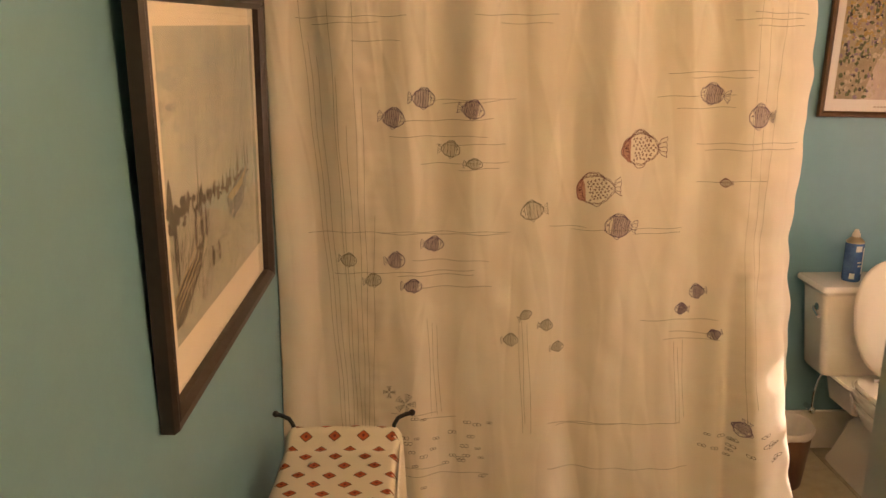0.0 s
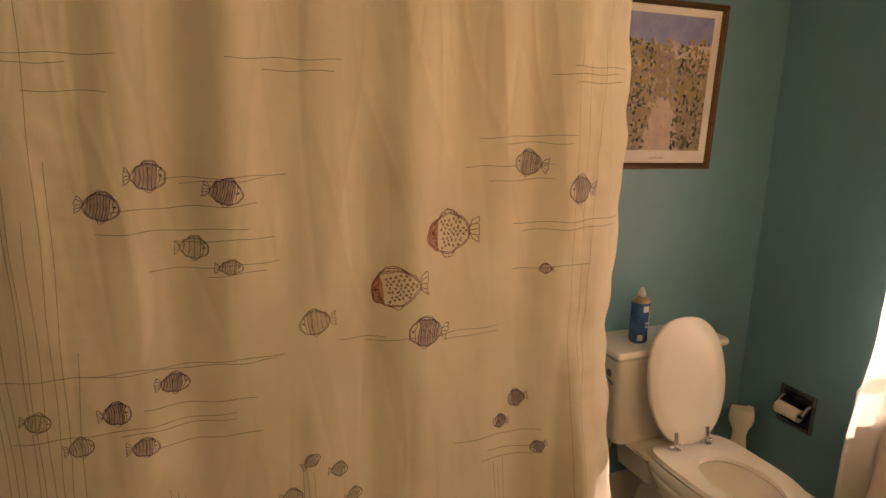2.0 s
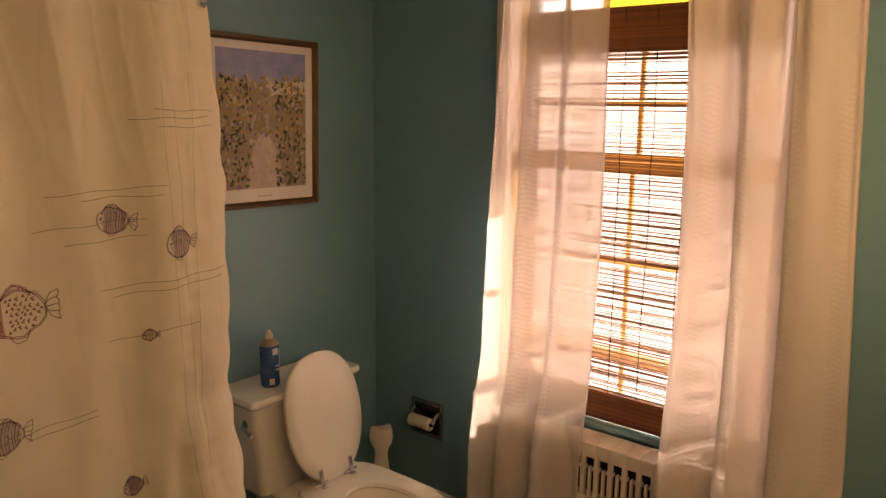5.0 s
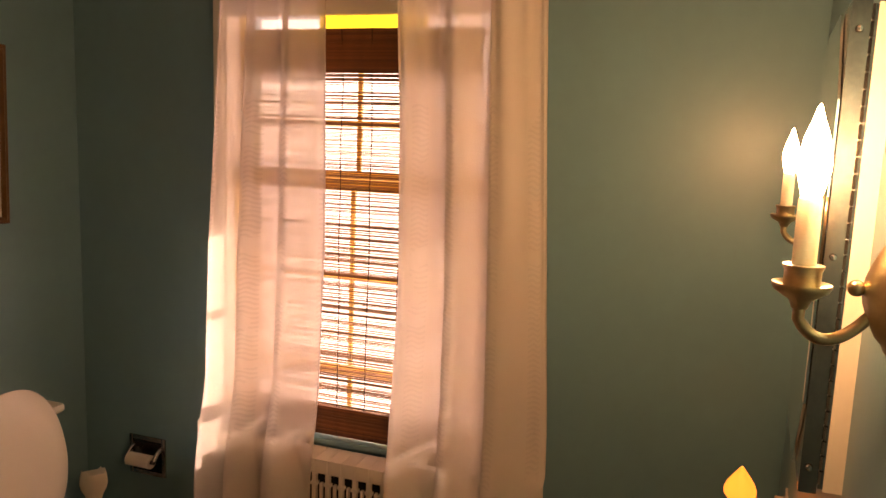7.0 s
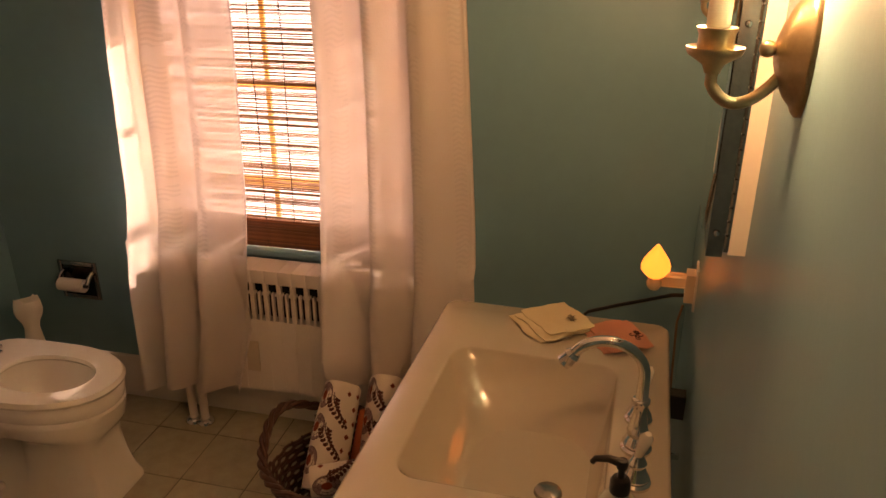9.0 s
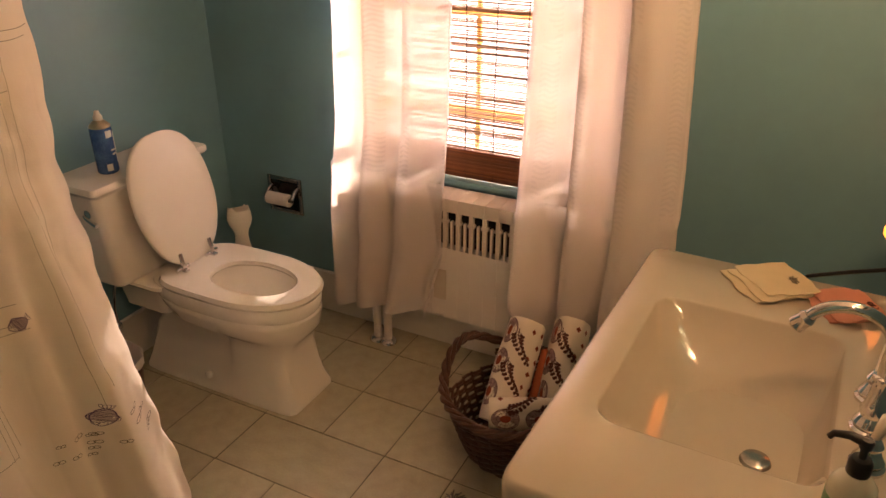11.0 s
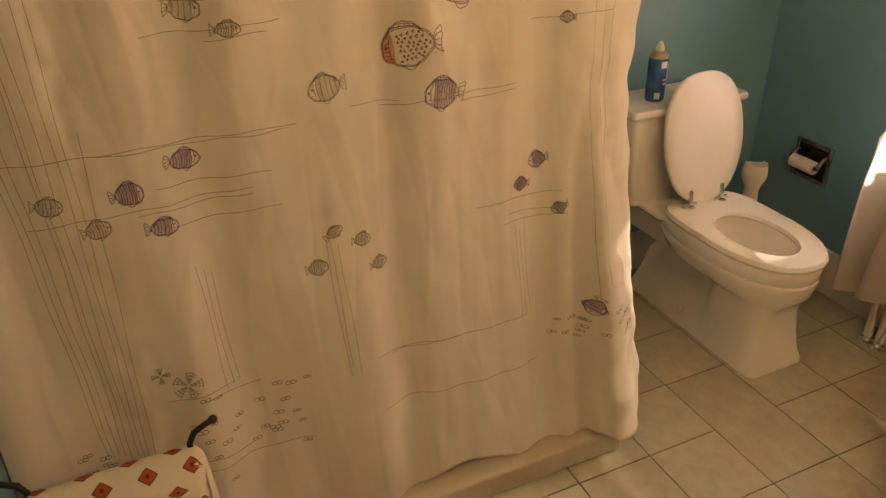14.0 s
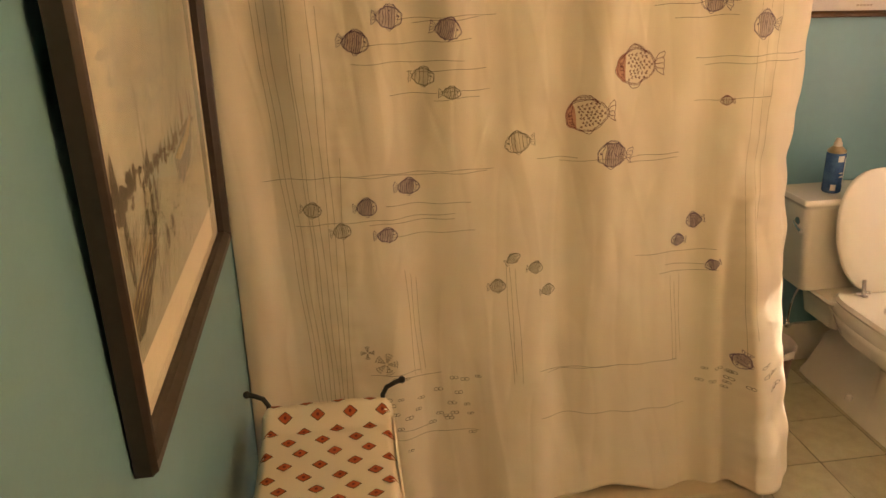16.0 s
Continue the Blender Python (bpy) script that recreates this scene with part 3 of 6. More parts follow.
# sewn stems
bm = bmesh.new()
for k in range(9):
    t = k / 8
    long_line(bm, -2.84 + 0.22 * t + random.uniform(-0.01, 0.01), -2.74 + 0.10 * t, random.uniform(1.2, 2.0) if k % 3 else 2.02, 0.44 + random.uniform(-0.02, 0.02), 0.0013)
for x, z1, z0 in ((-2.455, 0.89, 0.55), (-2.44, 0.87, 0.55), (-2.425, 0.86, 0.56), (-2.15, 0.88, 0.50), (-2.14, 0.90, 0.53), (-2.12, 0.87, 0.50),
                  (-1.62, 0.80, 0.51), (-1.605, 0.78, 0.51), (-1.59, 0.80, 0.53)):
    long_line(bm, x, x + 0.015, z1, z0)
for x, dx, z1, z0 in ((-1.43, 0.04, 1.93, 0.52), (-1.395, 0.03, 1.88, 0.60), (-1.345, -0.02, 1.95, 0.90)):
    long_line(bm, x, x + dx, z1, z0, 0.0009)
part("sewn_stem", bm, STITCHL, sc, kind="stuff")
# small sewn pebbles
bm = bmesh.new()
for cx, cz, wx, wz, n in ((-2.40, 0.43, 0.17, 0.12, 26), (-2.72, 0.43, 0.10, 0.05, 9), (-1.42, 0.45, 0.10, 0.06, 16), (-2.62, 0.38, 0.08, 0.04, 6)):
    for _ in range(n):
        x, z, r = cx + random.uniform(-wx, wx), cz + random.uniform(-wz, wz), random.uniform(0.005, 0.008)
        for dx in (0, r * 1.7):
            stroke(bm, [(x + dx - XL - 0.003 + r * math.cos(a), z + 0.7 * r * math.sin(a)) for a in [k * math.pi / 4 for k in range(9)]], 0.0016)
part("sewn_pebble", bm, STITCH, sc, kind="stuff")
# sewn flower with ruffled petals
for fx, fz, fr, fn in ((-2.53, 0.60, 0.034, 5), (-2.585, 0.640, 0.020, 4)):
    bm = bmesh.new()
    for p in range(fn):
        a0 = 2 * math.pi * p / fn
        for rr in (0.5, 0.75, 1.0):
            stroke(bm, [(fx - XL - 0.003 + fr * rr * math.cos(a0 + b), fz + fr * rr * (1 - 0.25 * abs(b) ** 2) * math.sin(a0 + b)) for b in [-0.4 + 0.1 * k for k in range(9)]], 0.0015)
        for b in (-0.25, 0, 0.25):
            stroke(bm, [(fx - XL - 0.003 + fr * q * math.cos(a0 + b), fz + fr * q * math.sin(a0 + b)) for q in (0.15, 0.5, 0.95)], 0.0012)
    part("stitched_flower", bm, STITCH, sc, "grey stitched ruffled flower")

# rod
ROD_Z = 2.192
rod = thing("curtain_rod", (-2.1, -0.66, ROD_Z), "chrome shower curtain rod bent at the tub's corner", "curtain rod")
bm = bmesh.new()
pts = [(XL + 0.001, -0.66, ROD_Z)] + [(x, -0.66, ROD_Z) for x in (-2.4, -1.8, -1.45)]
pts += [(-1.45 + 0.15 * math.sin(a), -0.66 + 0.15 * (1 - math.cos(a)), ROD_Z) for a in [radians(d) for d in (15, 30, 45, 60, 75, 90)]]
pts += [(-1.30, -0.3, ROD_Z), (-1.30, -0.001, ROD_Z)]
tube(bm, pts, 0.0155, 16)
part("pipe", bm, CHROME, rod, smooth=True)
for x in (-1.54, -2.2):
    bm = bmesh.new()
    lathe(bm, [(0.0158, -0.02), (0.0195, -0.018), (0.0205, -0.006), (0.0205, 0.006), (0.0195, 0.018), (0.0158, 0.02)], (x, -0.66, ROD_Z), "x", 18)
    part("coupling", bm, CHROME, rod, smooth=True)
bm = bmesh.new()
lathe(bm, [(0.034, 0.0), (0.034, 0.006), (0.022, 0.012), (0.0165, 0.02)], (XL, -0.66, ROD_Z), "x", 20)
part("flange", bm, CHROME, rod, smooth=True)
bm = bmesh.new()
lathe(bm, [(0.0165, -0.02), (0.022, -0.012), (0.034, -0.006), (0.034, 0.0)], (-1.30, 0, ROD_Z), "y", 20)
part("flange", bm, CHROME, rod, smooth=True)
# hooks
hook0 = None
for x in (-2.86, -2.66, -2.46, -2.29, -2.126, -1.92, -1.700, -1.565, -1.455):
    if hook0 is None:
        hook0 = thing("curtain_hook", (0, 0, 0), "polished chrome ball-ended curtain hook", "hook", "hooks along the rod")
        bm = bmesh.new()
        tube(bm, [(0, -0.078, -0.026), (0, -0.040, -0.024), (0, -0.012, -0.010), (0, -0.012, 0.020)] + [(0, -0.024 * math.cos(a), 0.048 + 0.026 * math.sin(a)) for a in [radians(k * 15) for k in range(15)]], 0.0022, 6)
        part("wire", bm, CHROME, hook0, smooth=True)
        bm = bmesh.new()
        ball(bm, (0, -0.080, -0.026), 0.0125, 12)
        part("ball_end", bm, CHROME, hook0, smooth=True)
        hook0.matrix_basis = pose(x, -0.662, 2.143)
    else:
        copy_thing(hook0, pose(x, -0.662, 2.143))
copy_thing(hook0, pose(-1.335, -0.612, 2.143, 0, 0, 45))

# tub
tub = thing("bathtub", (-2.1, -0.4, 0.0), "white enamelled built-in bathtub behind the curtain", "bathtub")
bm = bmesh.new()
w = -1.30 - XL - 0.004
cx, cy = (XL + 0.002 - 1.30) / 2, -0.360
loft(bm, [rrect(cx, cy, w, 0.71, 0.02, 0.0), rrect(cx, cy, w, 0.71, 0.02, 0.36), rrect(cx, cy, w, 0.71, 0.03, 0.385), rrect(cx, cy, w - 0.03, 0.68, 0.03, 0.395),
          rrect(cx, cy, w - 0.16, 0.58, 0.14, 0.395), rrect(cx, cy, w - 0.18, 0.56, 0.15, 0.38), rrect(cx, cy, w - 0.3, 0.44, 0.14, 0.10), rrect(cx, cy, w - 0.5, 0.3, 0.1, 0.08)])
part("basin", bm, PORCELAIN, tub, smooth=True)
bm = bmesh.new()
box(bm, (XL + 0.002, -0.895, 0.0), (-1.31, -0.717, 0.085), 0.008)
part("plinth", bm, mat("cream_tan_paint", (0.50, 0.43, 0.32), 0.4, var=0.15, scale=5, bump=0.1), tub, "cream plinth along the tub's foot")

# ---- toilet ----
TX = -0.565
toilet = thing("toilet", (TX, -0.45, 0.0), "white two-piece porcelain toilet with its lid raised", "toilet")
bm = bmesh.new()
prof = [oval(TX, -0.455, 0.135, 0.365, 0.0, 14), oval(TX, -0.455, 0.134, 0.364, 0.018, 14), oval(TX, -0.455, 0.120, 0.347, 0.06, 14), oval(TX, -0.46, 0.110, 0.328, 0.13, 12),
        oval(TX, -0.470, 0.106, 0.310, 0.21, 10), oval(TX, -0.490, 0.112, 0.304, 0.255, 6), oval(TX, -0.513, 0.135, 0.307, 0.28, 3.4), oval(TX, -0.528, 0.165, 0.313, 0.31, 2.6),
        oval(TX, -0.532, 0.180, 0.320, 0.355, 2.3, 64, 3), oval(TX, -0.532, 0.183, 0.323, 0.372, 2.25, 64, 3), oval(TX, -0.532, 0.179, 0.318, 0.38, 2.25, 64, 3), oval(TX, -0.532, 0.184, 0.323, 0.39, 2.25, 64, 3.5),
        oval(TX, -0.532, 0.186, 0.325, 0.425, 2.25, 64, 4), oval(TX, -0.532, 0.180, 0.319, 0.436, 2.25, 64, 4), oval(TX, -0.590, 0.118, 0.182, 0.436, 2.1), oval(TX, -0.588, 0.112, 0.172, 0.40, 2.1),
        oval(TX, -0.575, 0.095, 0.14, 0.28, 2.1), oval(TX, -0.555, 0.05, 0.07, 0.22, 2.0)]
for lp in prof[2:7]:
    for p in lp:
        k = min(1.0, max(0.0, (p.y + 0.545) / 0.04)) * min(1.0, max(0.0, (-0.16 - p.y) / 0.05))
        p.x = TX + (p.x - TX) * (1 - 0.30 * k * min(1.0, p.z / 0.10))
loft(bm, prof)
part("bowl", bm, PORCELAIN, toilet, smooth=38)
bm = bmesh.new()
loft(bm, [rrect(TX, -0.155, 0.25, 0.22, 0.03, 0.28), rrect(TX, -0.165, 0.30, 0.25, 0.04, 0.38), rrect(TX, -0.185, 0.38, 0.31, 0.05, 0.422), rrect(TX, -0.185, 0.375, 0.30, 0.05, 0.4335)])
part("deck", bm, PORCELAIN, toilet, smooth=True)
bm = bmesh.new()
loft(bm, [rrect(TX - 0.030, -0.115, 0.42, 0.165, 0.03, 0.437), rrect(TX - 0.030, -0.115, 0.435, 0.178, 0.03, 0.452), rrect(TX - 0.030, -0.115, 0.500, 0.192, 0.028, 0.79)])
part("tank", bm, PORCELAIN, toilet, smooth=True)
bm = bmesh.new()
loft(bm, [rrect(TX - 0.030, -0.116, 0.502, 0.196, 0.028, 0.791), rrect(TX - 0.030, -0.116, 0.512, 0.204, 0.024, 0.799), rrect(TX - 0.030, -0.116, 0.528, 0.220, 0.016, 0.806), rrect(TX - 0.030, -0.116, 0.540, 0.230, 0.014, 0.813),
          rrect(TX - 0.030, -0.116, 0.540, 0.230, 0.014, 0.827), rrect(TX - 0.030, -0.116, 0.532, 0.222, 0.014, 0.834), rrect(TX - 0.030, -0.116, 0.43, 0.15, 0.014, 0.836)])
part("tank_lid", bm, PORCELAIN, toilet, smooth=True)
bm = bmesh.new()
lathe(bm, [(0.016, 0), (0.016, 0.008), (0.010, 0.012)], (TX - 0.278, -0.155, 0.73), "x", 14, None)
tube(bm, [(TX - 0.290, -0.155, 0.73), (TX - 0.298, -0.17, 0.728), (TX - 0.302, -0.20, 0.72), (TX - 0.302, -0.225, 0.712)], [0.006, 0.006, 0.007, 0.008], 8)
part("flush_handle", bm, CHROME, toilet, "small chrome flush lever", smooth=True)
# seat ring
SZ = 0.440
bm = bmesh.new()
oo = [oval(TX, -0.565, 0.188, 0.296, SZ, 2.2, 64, 5), oval(TX, -0.565, 0.192, 0.300, SZ + 0.010, 2.2, 64, 5), oval(TX, -0.565, 0.184, 0.292, SZ + 0.024, 2.2, 64, 5),
      oval(TX, -0.572, 0.150, 0.246, SZ + 0.026, 2.2, 64, 4), oval(TX, -0.598, 0.112, 0.172, SZ + 0.020, 2.1, 64, 2.3), oval(TX, -0.598, 0.106, 0.166, SZ + 0.008, 2.1, 64, 2.3), oval(TX, -0.598, 0.110, 0.170, SZ, 2.1, 64, 2.3)]
rs = [ring(bm, l) for l in oo]
for a, b in zip(rs, rs[1:] + rs[:1]):
    bridge(bm, a, b)
part("seat", bm, SEATMAT, toilet, smooth=50)
# raised lid, leaning on the tank
lm = Matrix.Translation((TX - 0.004, -0.324, 0.469)) @ Matrix.Rotation(radians(77.5), 4, "X")
bm = bmesh.new()


def lid_loop(k, z):
    out = []
    for p in oval(0, 0.245, 0.184 * k, 0.245 * k, z, 2.4, 48):
        t = (p.y - 0.0) / 0.490
        p.x *= 1.0 - 0.10 * max(0, 0.45 - t) / 0.45
        out.append(lm @ p)
    return out


loft(bm, [lid_loop(0.96, 0.0), lid_loop(1.0, 0.005), lid_loop(1.0, 0.014), lid_loop(0.97, 0.020), lid_loop(0.7, 0.024)])
lid = part("seat_lid", bm, SEATMAT, toilet, smooth=50)
for dx in (-0.12, 0.12):
    bm = bmesh.new()
    lathe(bm, [(0.009, 0.0), (0.009, -0.006), (0.006, -0.009)], (0, 0, 0), "z", 12, lm @ Matrix.Translation((dx, 0.335, -0.0)))
    part("bumper", bm, SEATMAT, lid, smooth=True)
for dx in (-0.082, 0.066):
    bm = bmesh.new()
    box(bm, (TX + dx - 0.008, -0.005, 0.006), (TX + dx + 0.008, 0.001, 0.065), 0.002, 2, Matrix.Translation((0, -0.3500, 0.470)) @ Matrix.Rotation(radians(-12.5), 4, "X"))
    tube(bm, [(TX + dx - 0.03, -0.342, 0.476), (TX + dx + 0.03, -0.342, 0.476)], 0.008, 10)
    box(bm, (TX + dx - 0.011, -0.366, 0.4662), (TX + dx + 0.011, -0.324, 0.474), 0.002)
    part("hinge", bm, CHROME, toilet, "chrome seat hinge", smooth=True)
for dx in (-0.128,):
    bm = bmesh.new()
    lathe(bm, [(0.014, 0.0), (0.014, 0.012), (0.010, 0.022), (0.0, 0.025)], (TX - 0.118, -0.42, 0.045), "z", 12)
    part("bolt_cap", bm, PORCELAIN, toilet, smooth=True)
# supply line
sup = thing("water_supply", (TX - 0.16, -0.05, 0.15), "chrome water supply line beside the toilet", "pipe")
bm = bmesh.new()
tube(bm, [(TX - 0.20, -0.019, 0.22), (TX - 0.20, -0.07, 0.22)], 0.011, 10)
ball(bm, (TX - 0.20, -0.075, 0.22), 0.017)
tube(bm, arc((TX - 0.20, -0.075, 0.235), (TX - 0.21, -0.08, 0.36), (TX - 0.17, -0.10, 0.437), 10), 0.006, 8)
part("valve", bm, CHROME, sup, smooth=True)


# ---- window ----
win = thing("window_1", (0.07, -1.26, WZ0), "double-hung window in a white casing, screened by a bamboo blind", "window", kind="structure")
bm = bmesh.new()
box(bm, (-0.02, WY0 - 0.075, WZ0 - 0.02), (0.0, WY0, WZ1 + 0.05), 0.003)
box(bm, (-0.02, WY1, WZ0 - 0.02), (0.0, WY1 + 0.035, WZ1 + 0.05), 0.003)
box(bm, (-0.022, WY0, WZ1 - 0.046), (0.0, WY1, WZ1 + 0.05), 0.003)
part("casing", bm, TRIM, win)
bm = bmesh.new()
box(bm, (-0.03, WY0 - 0.03, WZ0 - 0.022), (0.10, WY1 + 0.03, WZ0 + 0.002), 0.005)
part("sill", bm, TEAL, win, "teal painted window sill")
bm = bmesh.new()
for y0, y1 in ((WY0, WY0 + 0.018), (WY1 - 0.008, WY1)):
    box(bm, (0.0, y0, WZ0 + 0.002), (0.14, y1, WZ1))
box(bm, (0.0, WY0 + 0.018, WZ1 - 0.018), (0.085, WY1 - 0.008, WZ1))
part("jamb", bm, TRIM, win)


def sash(x, z0, z1, bars, cols):
    y0, y1 = WY0 + 0.018, WY1 - 0.008
    bm = bmesh.new()
    for a, b in ((y0, y0 + 0.022), (y1 - 0.012, y1)):
        box(bm, (x, a, z0), (x + 0.035, b, z1), 0.003)
    for a, b in ((z0, z0 + 0.06), (z1 - 0.045, z1)):
        box(bm, (x, y0 + 0.022, a), (x + 0.035, y1 - 0.012, b), 0.003)
    f = part("sash_frame", bm, YTRIM, win, "cream painted sash frame")
    iy0, iy1, iz0, iz1 = y0 + 0.022, y1 - 0.012, z0 + 0.06, z1 - 0.045
    for z, hb in bars:
        bm = bmesh.new()
        box(bm, (x + 0.006, iy0, z - hb), (x + 0.028, iy1, z + hb), 0.003)
        part("muntin", bm, YTRIM, f)
    for k in range(1, cols):
        y = iy0 + (iy1 - iy0) * k / cols
        bm = bmesh.new()
        box(bm, (x + 0.008, y - 0.008, iz0), (x + 0.026, y + 0.008, iz1), 0.003)
        part("muntin", bm, YTRIM, f)
    bm = bmesh.new()
    box(bm, (x + 0.015, iy0, iz0), (x + 0.018, iy1, iz1))
    g = part("pane", bm, GLASS, f, "clear window glass")
    g.visible_shadow = False


GLASS = mat("window_glass", (0.95, 0.97, 0.97), 0.02, trans=1.0)
sash(0.05, WZ0 + 0.002, 1.69, ((0.98, 0.018), (1.33, 0.010)), 2)
sash(0.09, 1.65, WZ1 + 0.03, ((1.885, 0.010),), 2)
bm = bmesh.new()
box(bm, (0.028, -1.46, 2.17), (0.030, -1.06, WZ1 - 0.019))
part("shade_strip", bm, cloth("yellow_shade", (0.95, 0.86, 0.26), 0.0, 0.85), win, "yellow roller shade drawn up")

# bamboo blind
BY0, BY1 = -1.665, -0.775
blind = thing("bamboo_blind", (0.01, -1.28, 0.77), "brown bamboo slat blind let down over the window", "blind")
random.seed(4)
slat_me = None
z, n = 0.78, 0
bm = bmesh.new()
box(bm, (-0.0010, BY0, -0.0022), (0.0010, BY1, 0.0022))
slat_me = bpy.data.meshes.new("slat")
bm.to_mesh(slat_me)
bm.free()
slat_me.materials.append(SLAT)
while z < 2.19 and n < 299:
    dense = z < 0.86
    ob = new("slat", slat_me)
    ob.parent = blind
    ob.matrix_parent_inverse = Matrix.Translation(blind.location).inverted()
    ob.location = (0.012 + random.uniform(-0.001, 0.001), random.uniform(-0.006, 0.006), z)
    ob.rotation_euler = (random.uniform(-0.0012, 0.0012), 0, 0)
    ob.scale = (1, 1, random.choice((0.62, 0.72, 0.8, 0.88, 1.05)))
    z += 0.0042 if dense else random.choice((0.0045, 0.0048, 0.0050, 0.0058))
    n += 1
val_me = bpy.data.meshes.new("valance_slat")
bm = bmesh.new()
box(bm, (-0.0013, BY0, -0.0026), (0.0013, BY1, 0.0026))
bm.to_mesh(val_me)
bm.free()
val_me.materials.append(SLATD)
for z0, z1, x in ((2.055, 2.198, -0.004), (0.748, 0.85, 0.003)):
    z = z0
    while z < z1:
        ob = new("valance_slat", val_me)
        ob.parent = blind
        ob.matrix_parent_inverse = Matrix.Translation(blind.location).inverted()
        ob.location = (x + random.uniform(-0.001, 0.001), random.uniform(-0.006, 0.006), z)
        z += 0.0051
bm = bmesh.new()
box(bm, (0.004, BY0, 2.175), (0.024, BY1, 2.199), 0.003)
part("head_rail", bm, SLATD, blind)
bm = bmesh.new()
for k in range(8):
    y = BY0 + 0.05 + k * (BY1 - BY0 - 0.1) / 7
    tube(bm, [(0.0055, y + random.uniform(-0.004, 0.004), 0.745 + 0.18 * j) for j in range(8)] + [(-0.0075, y, 2.2)], 0.0017, 5)
    tube(bm, [(0.0, y, 0.775), (-0.006, y + random.uniform(-0.01, 0.01), 0.755), (-0.004, y + random.uniform(-0.02, 0.02), 0.735)], 0.0009, 4)
part("lacing", bm, STRING, blind)


# sheer drapes
def drape(name, inner, outer, zb, ph, folds, label, puff=0.0, weave=SHEER):
    """A gathered drape; inner and outer: its two edges as (z, y) from the top down."""
    yt0, yt1 = inner[0][1], outer[0][1]
    d = thing(name, (-0.11, (yt0 + yt1) / 2, zb), label, "curtain", "sheer drapes at the window")
    zt = 2.29
    lap = 0.26 / folds
    edges = [([z for z, y in reversed(e)], [y for z, y in reversed(e)]) for e in (inner, outer)]

    def at(u, v):
        k = 1 - v
        z = zb + v * (zt - zb) + (0.010 * math.sin(u * 11 + ph) + 0.014 * math.sin(u * 4.3 + 2 * ph)) * k ** 3
        y0, y1 = (float(np.interp(z, *e)) for e in edges)
        f = u + 0.030 * math.sin(u * 8 + ph) + 0.020 * noise.noise(Vector((u * 3, z * 0.9, ph)))
        y = y0 + (y1 - y0) * (u + lap * min(1.0, 7 * u * (1 - u)) * math.sin(2 * math.pi * folds * f + ph + 1.2) * (0.75 + 0.25 * k))
        c = math.cos(2 * math.pi * folds * f + ph)
        x = -0.118 - (0.030 + 0.008 * k) * (c + 0.25 * math.cos(4 * math.pi * folds * f + 2 * ph + 0.9))
        # gathers under the rod, dying out downwards
        x -= 0.007 * math.sin(2 * math.pi * 12.5 * u + ph + 1.5 * math.sin(z)) * (0.25 + 0.75 * max(0.0, 1 - k * 2.2))
        x += 0.007 * noise.noise(Vector((u * 9, z * 1.2, ph + 3.0))) + 0.0016 * noise.noise(Vector((u * 26, z * 7, ph)))
        low = min(1.0, max(0.0, (1.0 - z) / 0.45))
        x -= 0.062 * low * low * (3 - 2 * low)
        if puff:
            g = math.exp(-((z - zb - 0.13) / 0.10) ** 2)
            x -= puff * g * (0.5 + 0.5 * math.sin(u * 7 + 1))
        return Vector((min(x, -0.045 if z > 0.78 else -0.152), y, z))
    bm = bmesh.new()
    sheet(bm, at, 180, 90, lambda u, v: (u * 0.75, zb + v * (zt - zb)))
    part("panel", bm, weave, d, smooth=60)
    bm = bmesh.new()

    def head(u, v):
        z = zt + v * 0.085
        y = yt0 + (yt1 - yt0) * u
        bulge = 0.016 * math.sin(math.pi * min(1, v / 0.55)) if v < 0.55 else 0.006
        return Vector((-0.108 - bulge - 0.010 * math.sin(u * 2 * math.pi * 13 + ph) * (0.3 + v), y, z))
    sheet(bm, head, 120, 10, lambda u, v: (u * 0.75, 2.3 + v * 0.09))
    part("gathered_heading", bm, weave, d, smooth=60)
    return d


drape("sheer_drape", ((2.29, -1.172), (1.5, -1.180), (0.88, -1.165), (0.5, -1.172), (0.2, -1.085)),
      ((2.29, -0.750), (1.43, -0.690), (0.75, -0.672), (0.2, -0.668)), 0.205, 0.4, 3.3,
      "white sheer drape gathered on a rod beside the window, hanging straight")
drape("sheer_drape", ((2.29, -1.885), (1.87, -1.905), (1.1, -1.948), (0.7, -1.972), (0.3, -1.950)),
      ((2.29, -1.422), (1.86, -1.445), (1.35, -1.455), (0.9, -1.440), (0.3, -1.462)), 0.31, 2.6, 2.7,
      "white sheer drape gathered on a rod, its hem bunched over towels", 0.05, SHEERB)
dr = thing("drape_rod", (-0.10, -1.3, 2.325), "thin white drapery rod above the window", "curtain rod")
bm = bmesh.new()
tube(bm, [(-0.0, -1.95, 2.318), (-0.08, -1.95, 2.318), (-0.10, -1.93, 2.318), (-0.10, -1.3, 2.318), (-0.10, -0.73, 2.318), (-0.08, -0.71, 2.318), (-0.0, -0.71, 2.318)], 0.008, 8)
part("rod", bm, TRIM, dr, smooth=True)

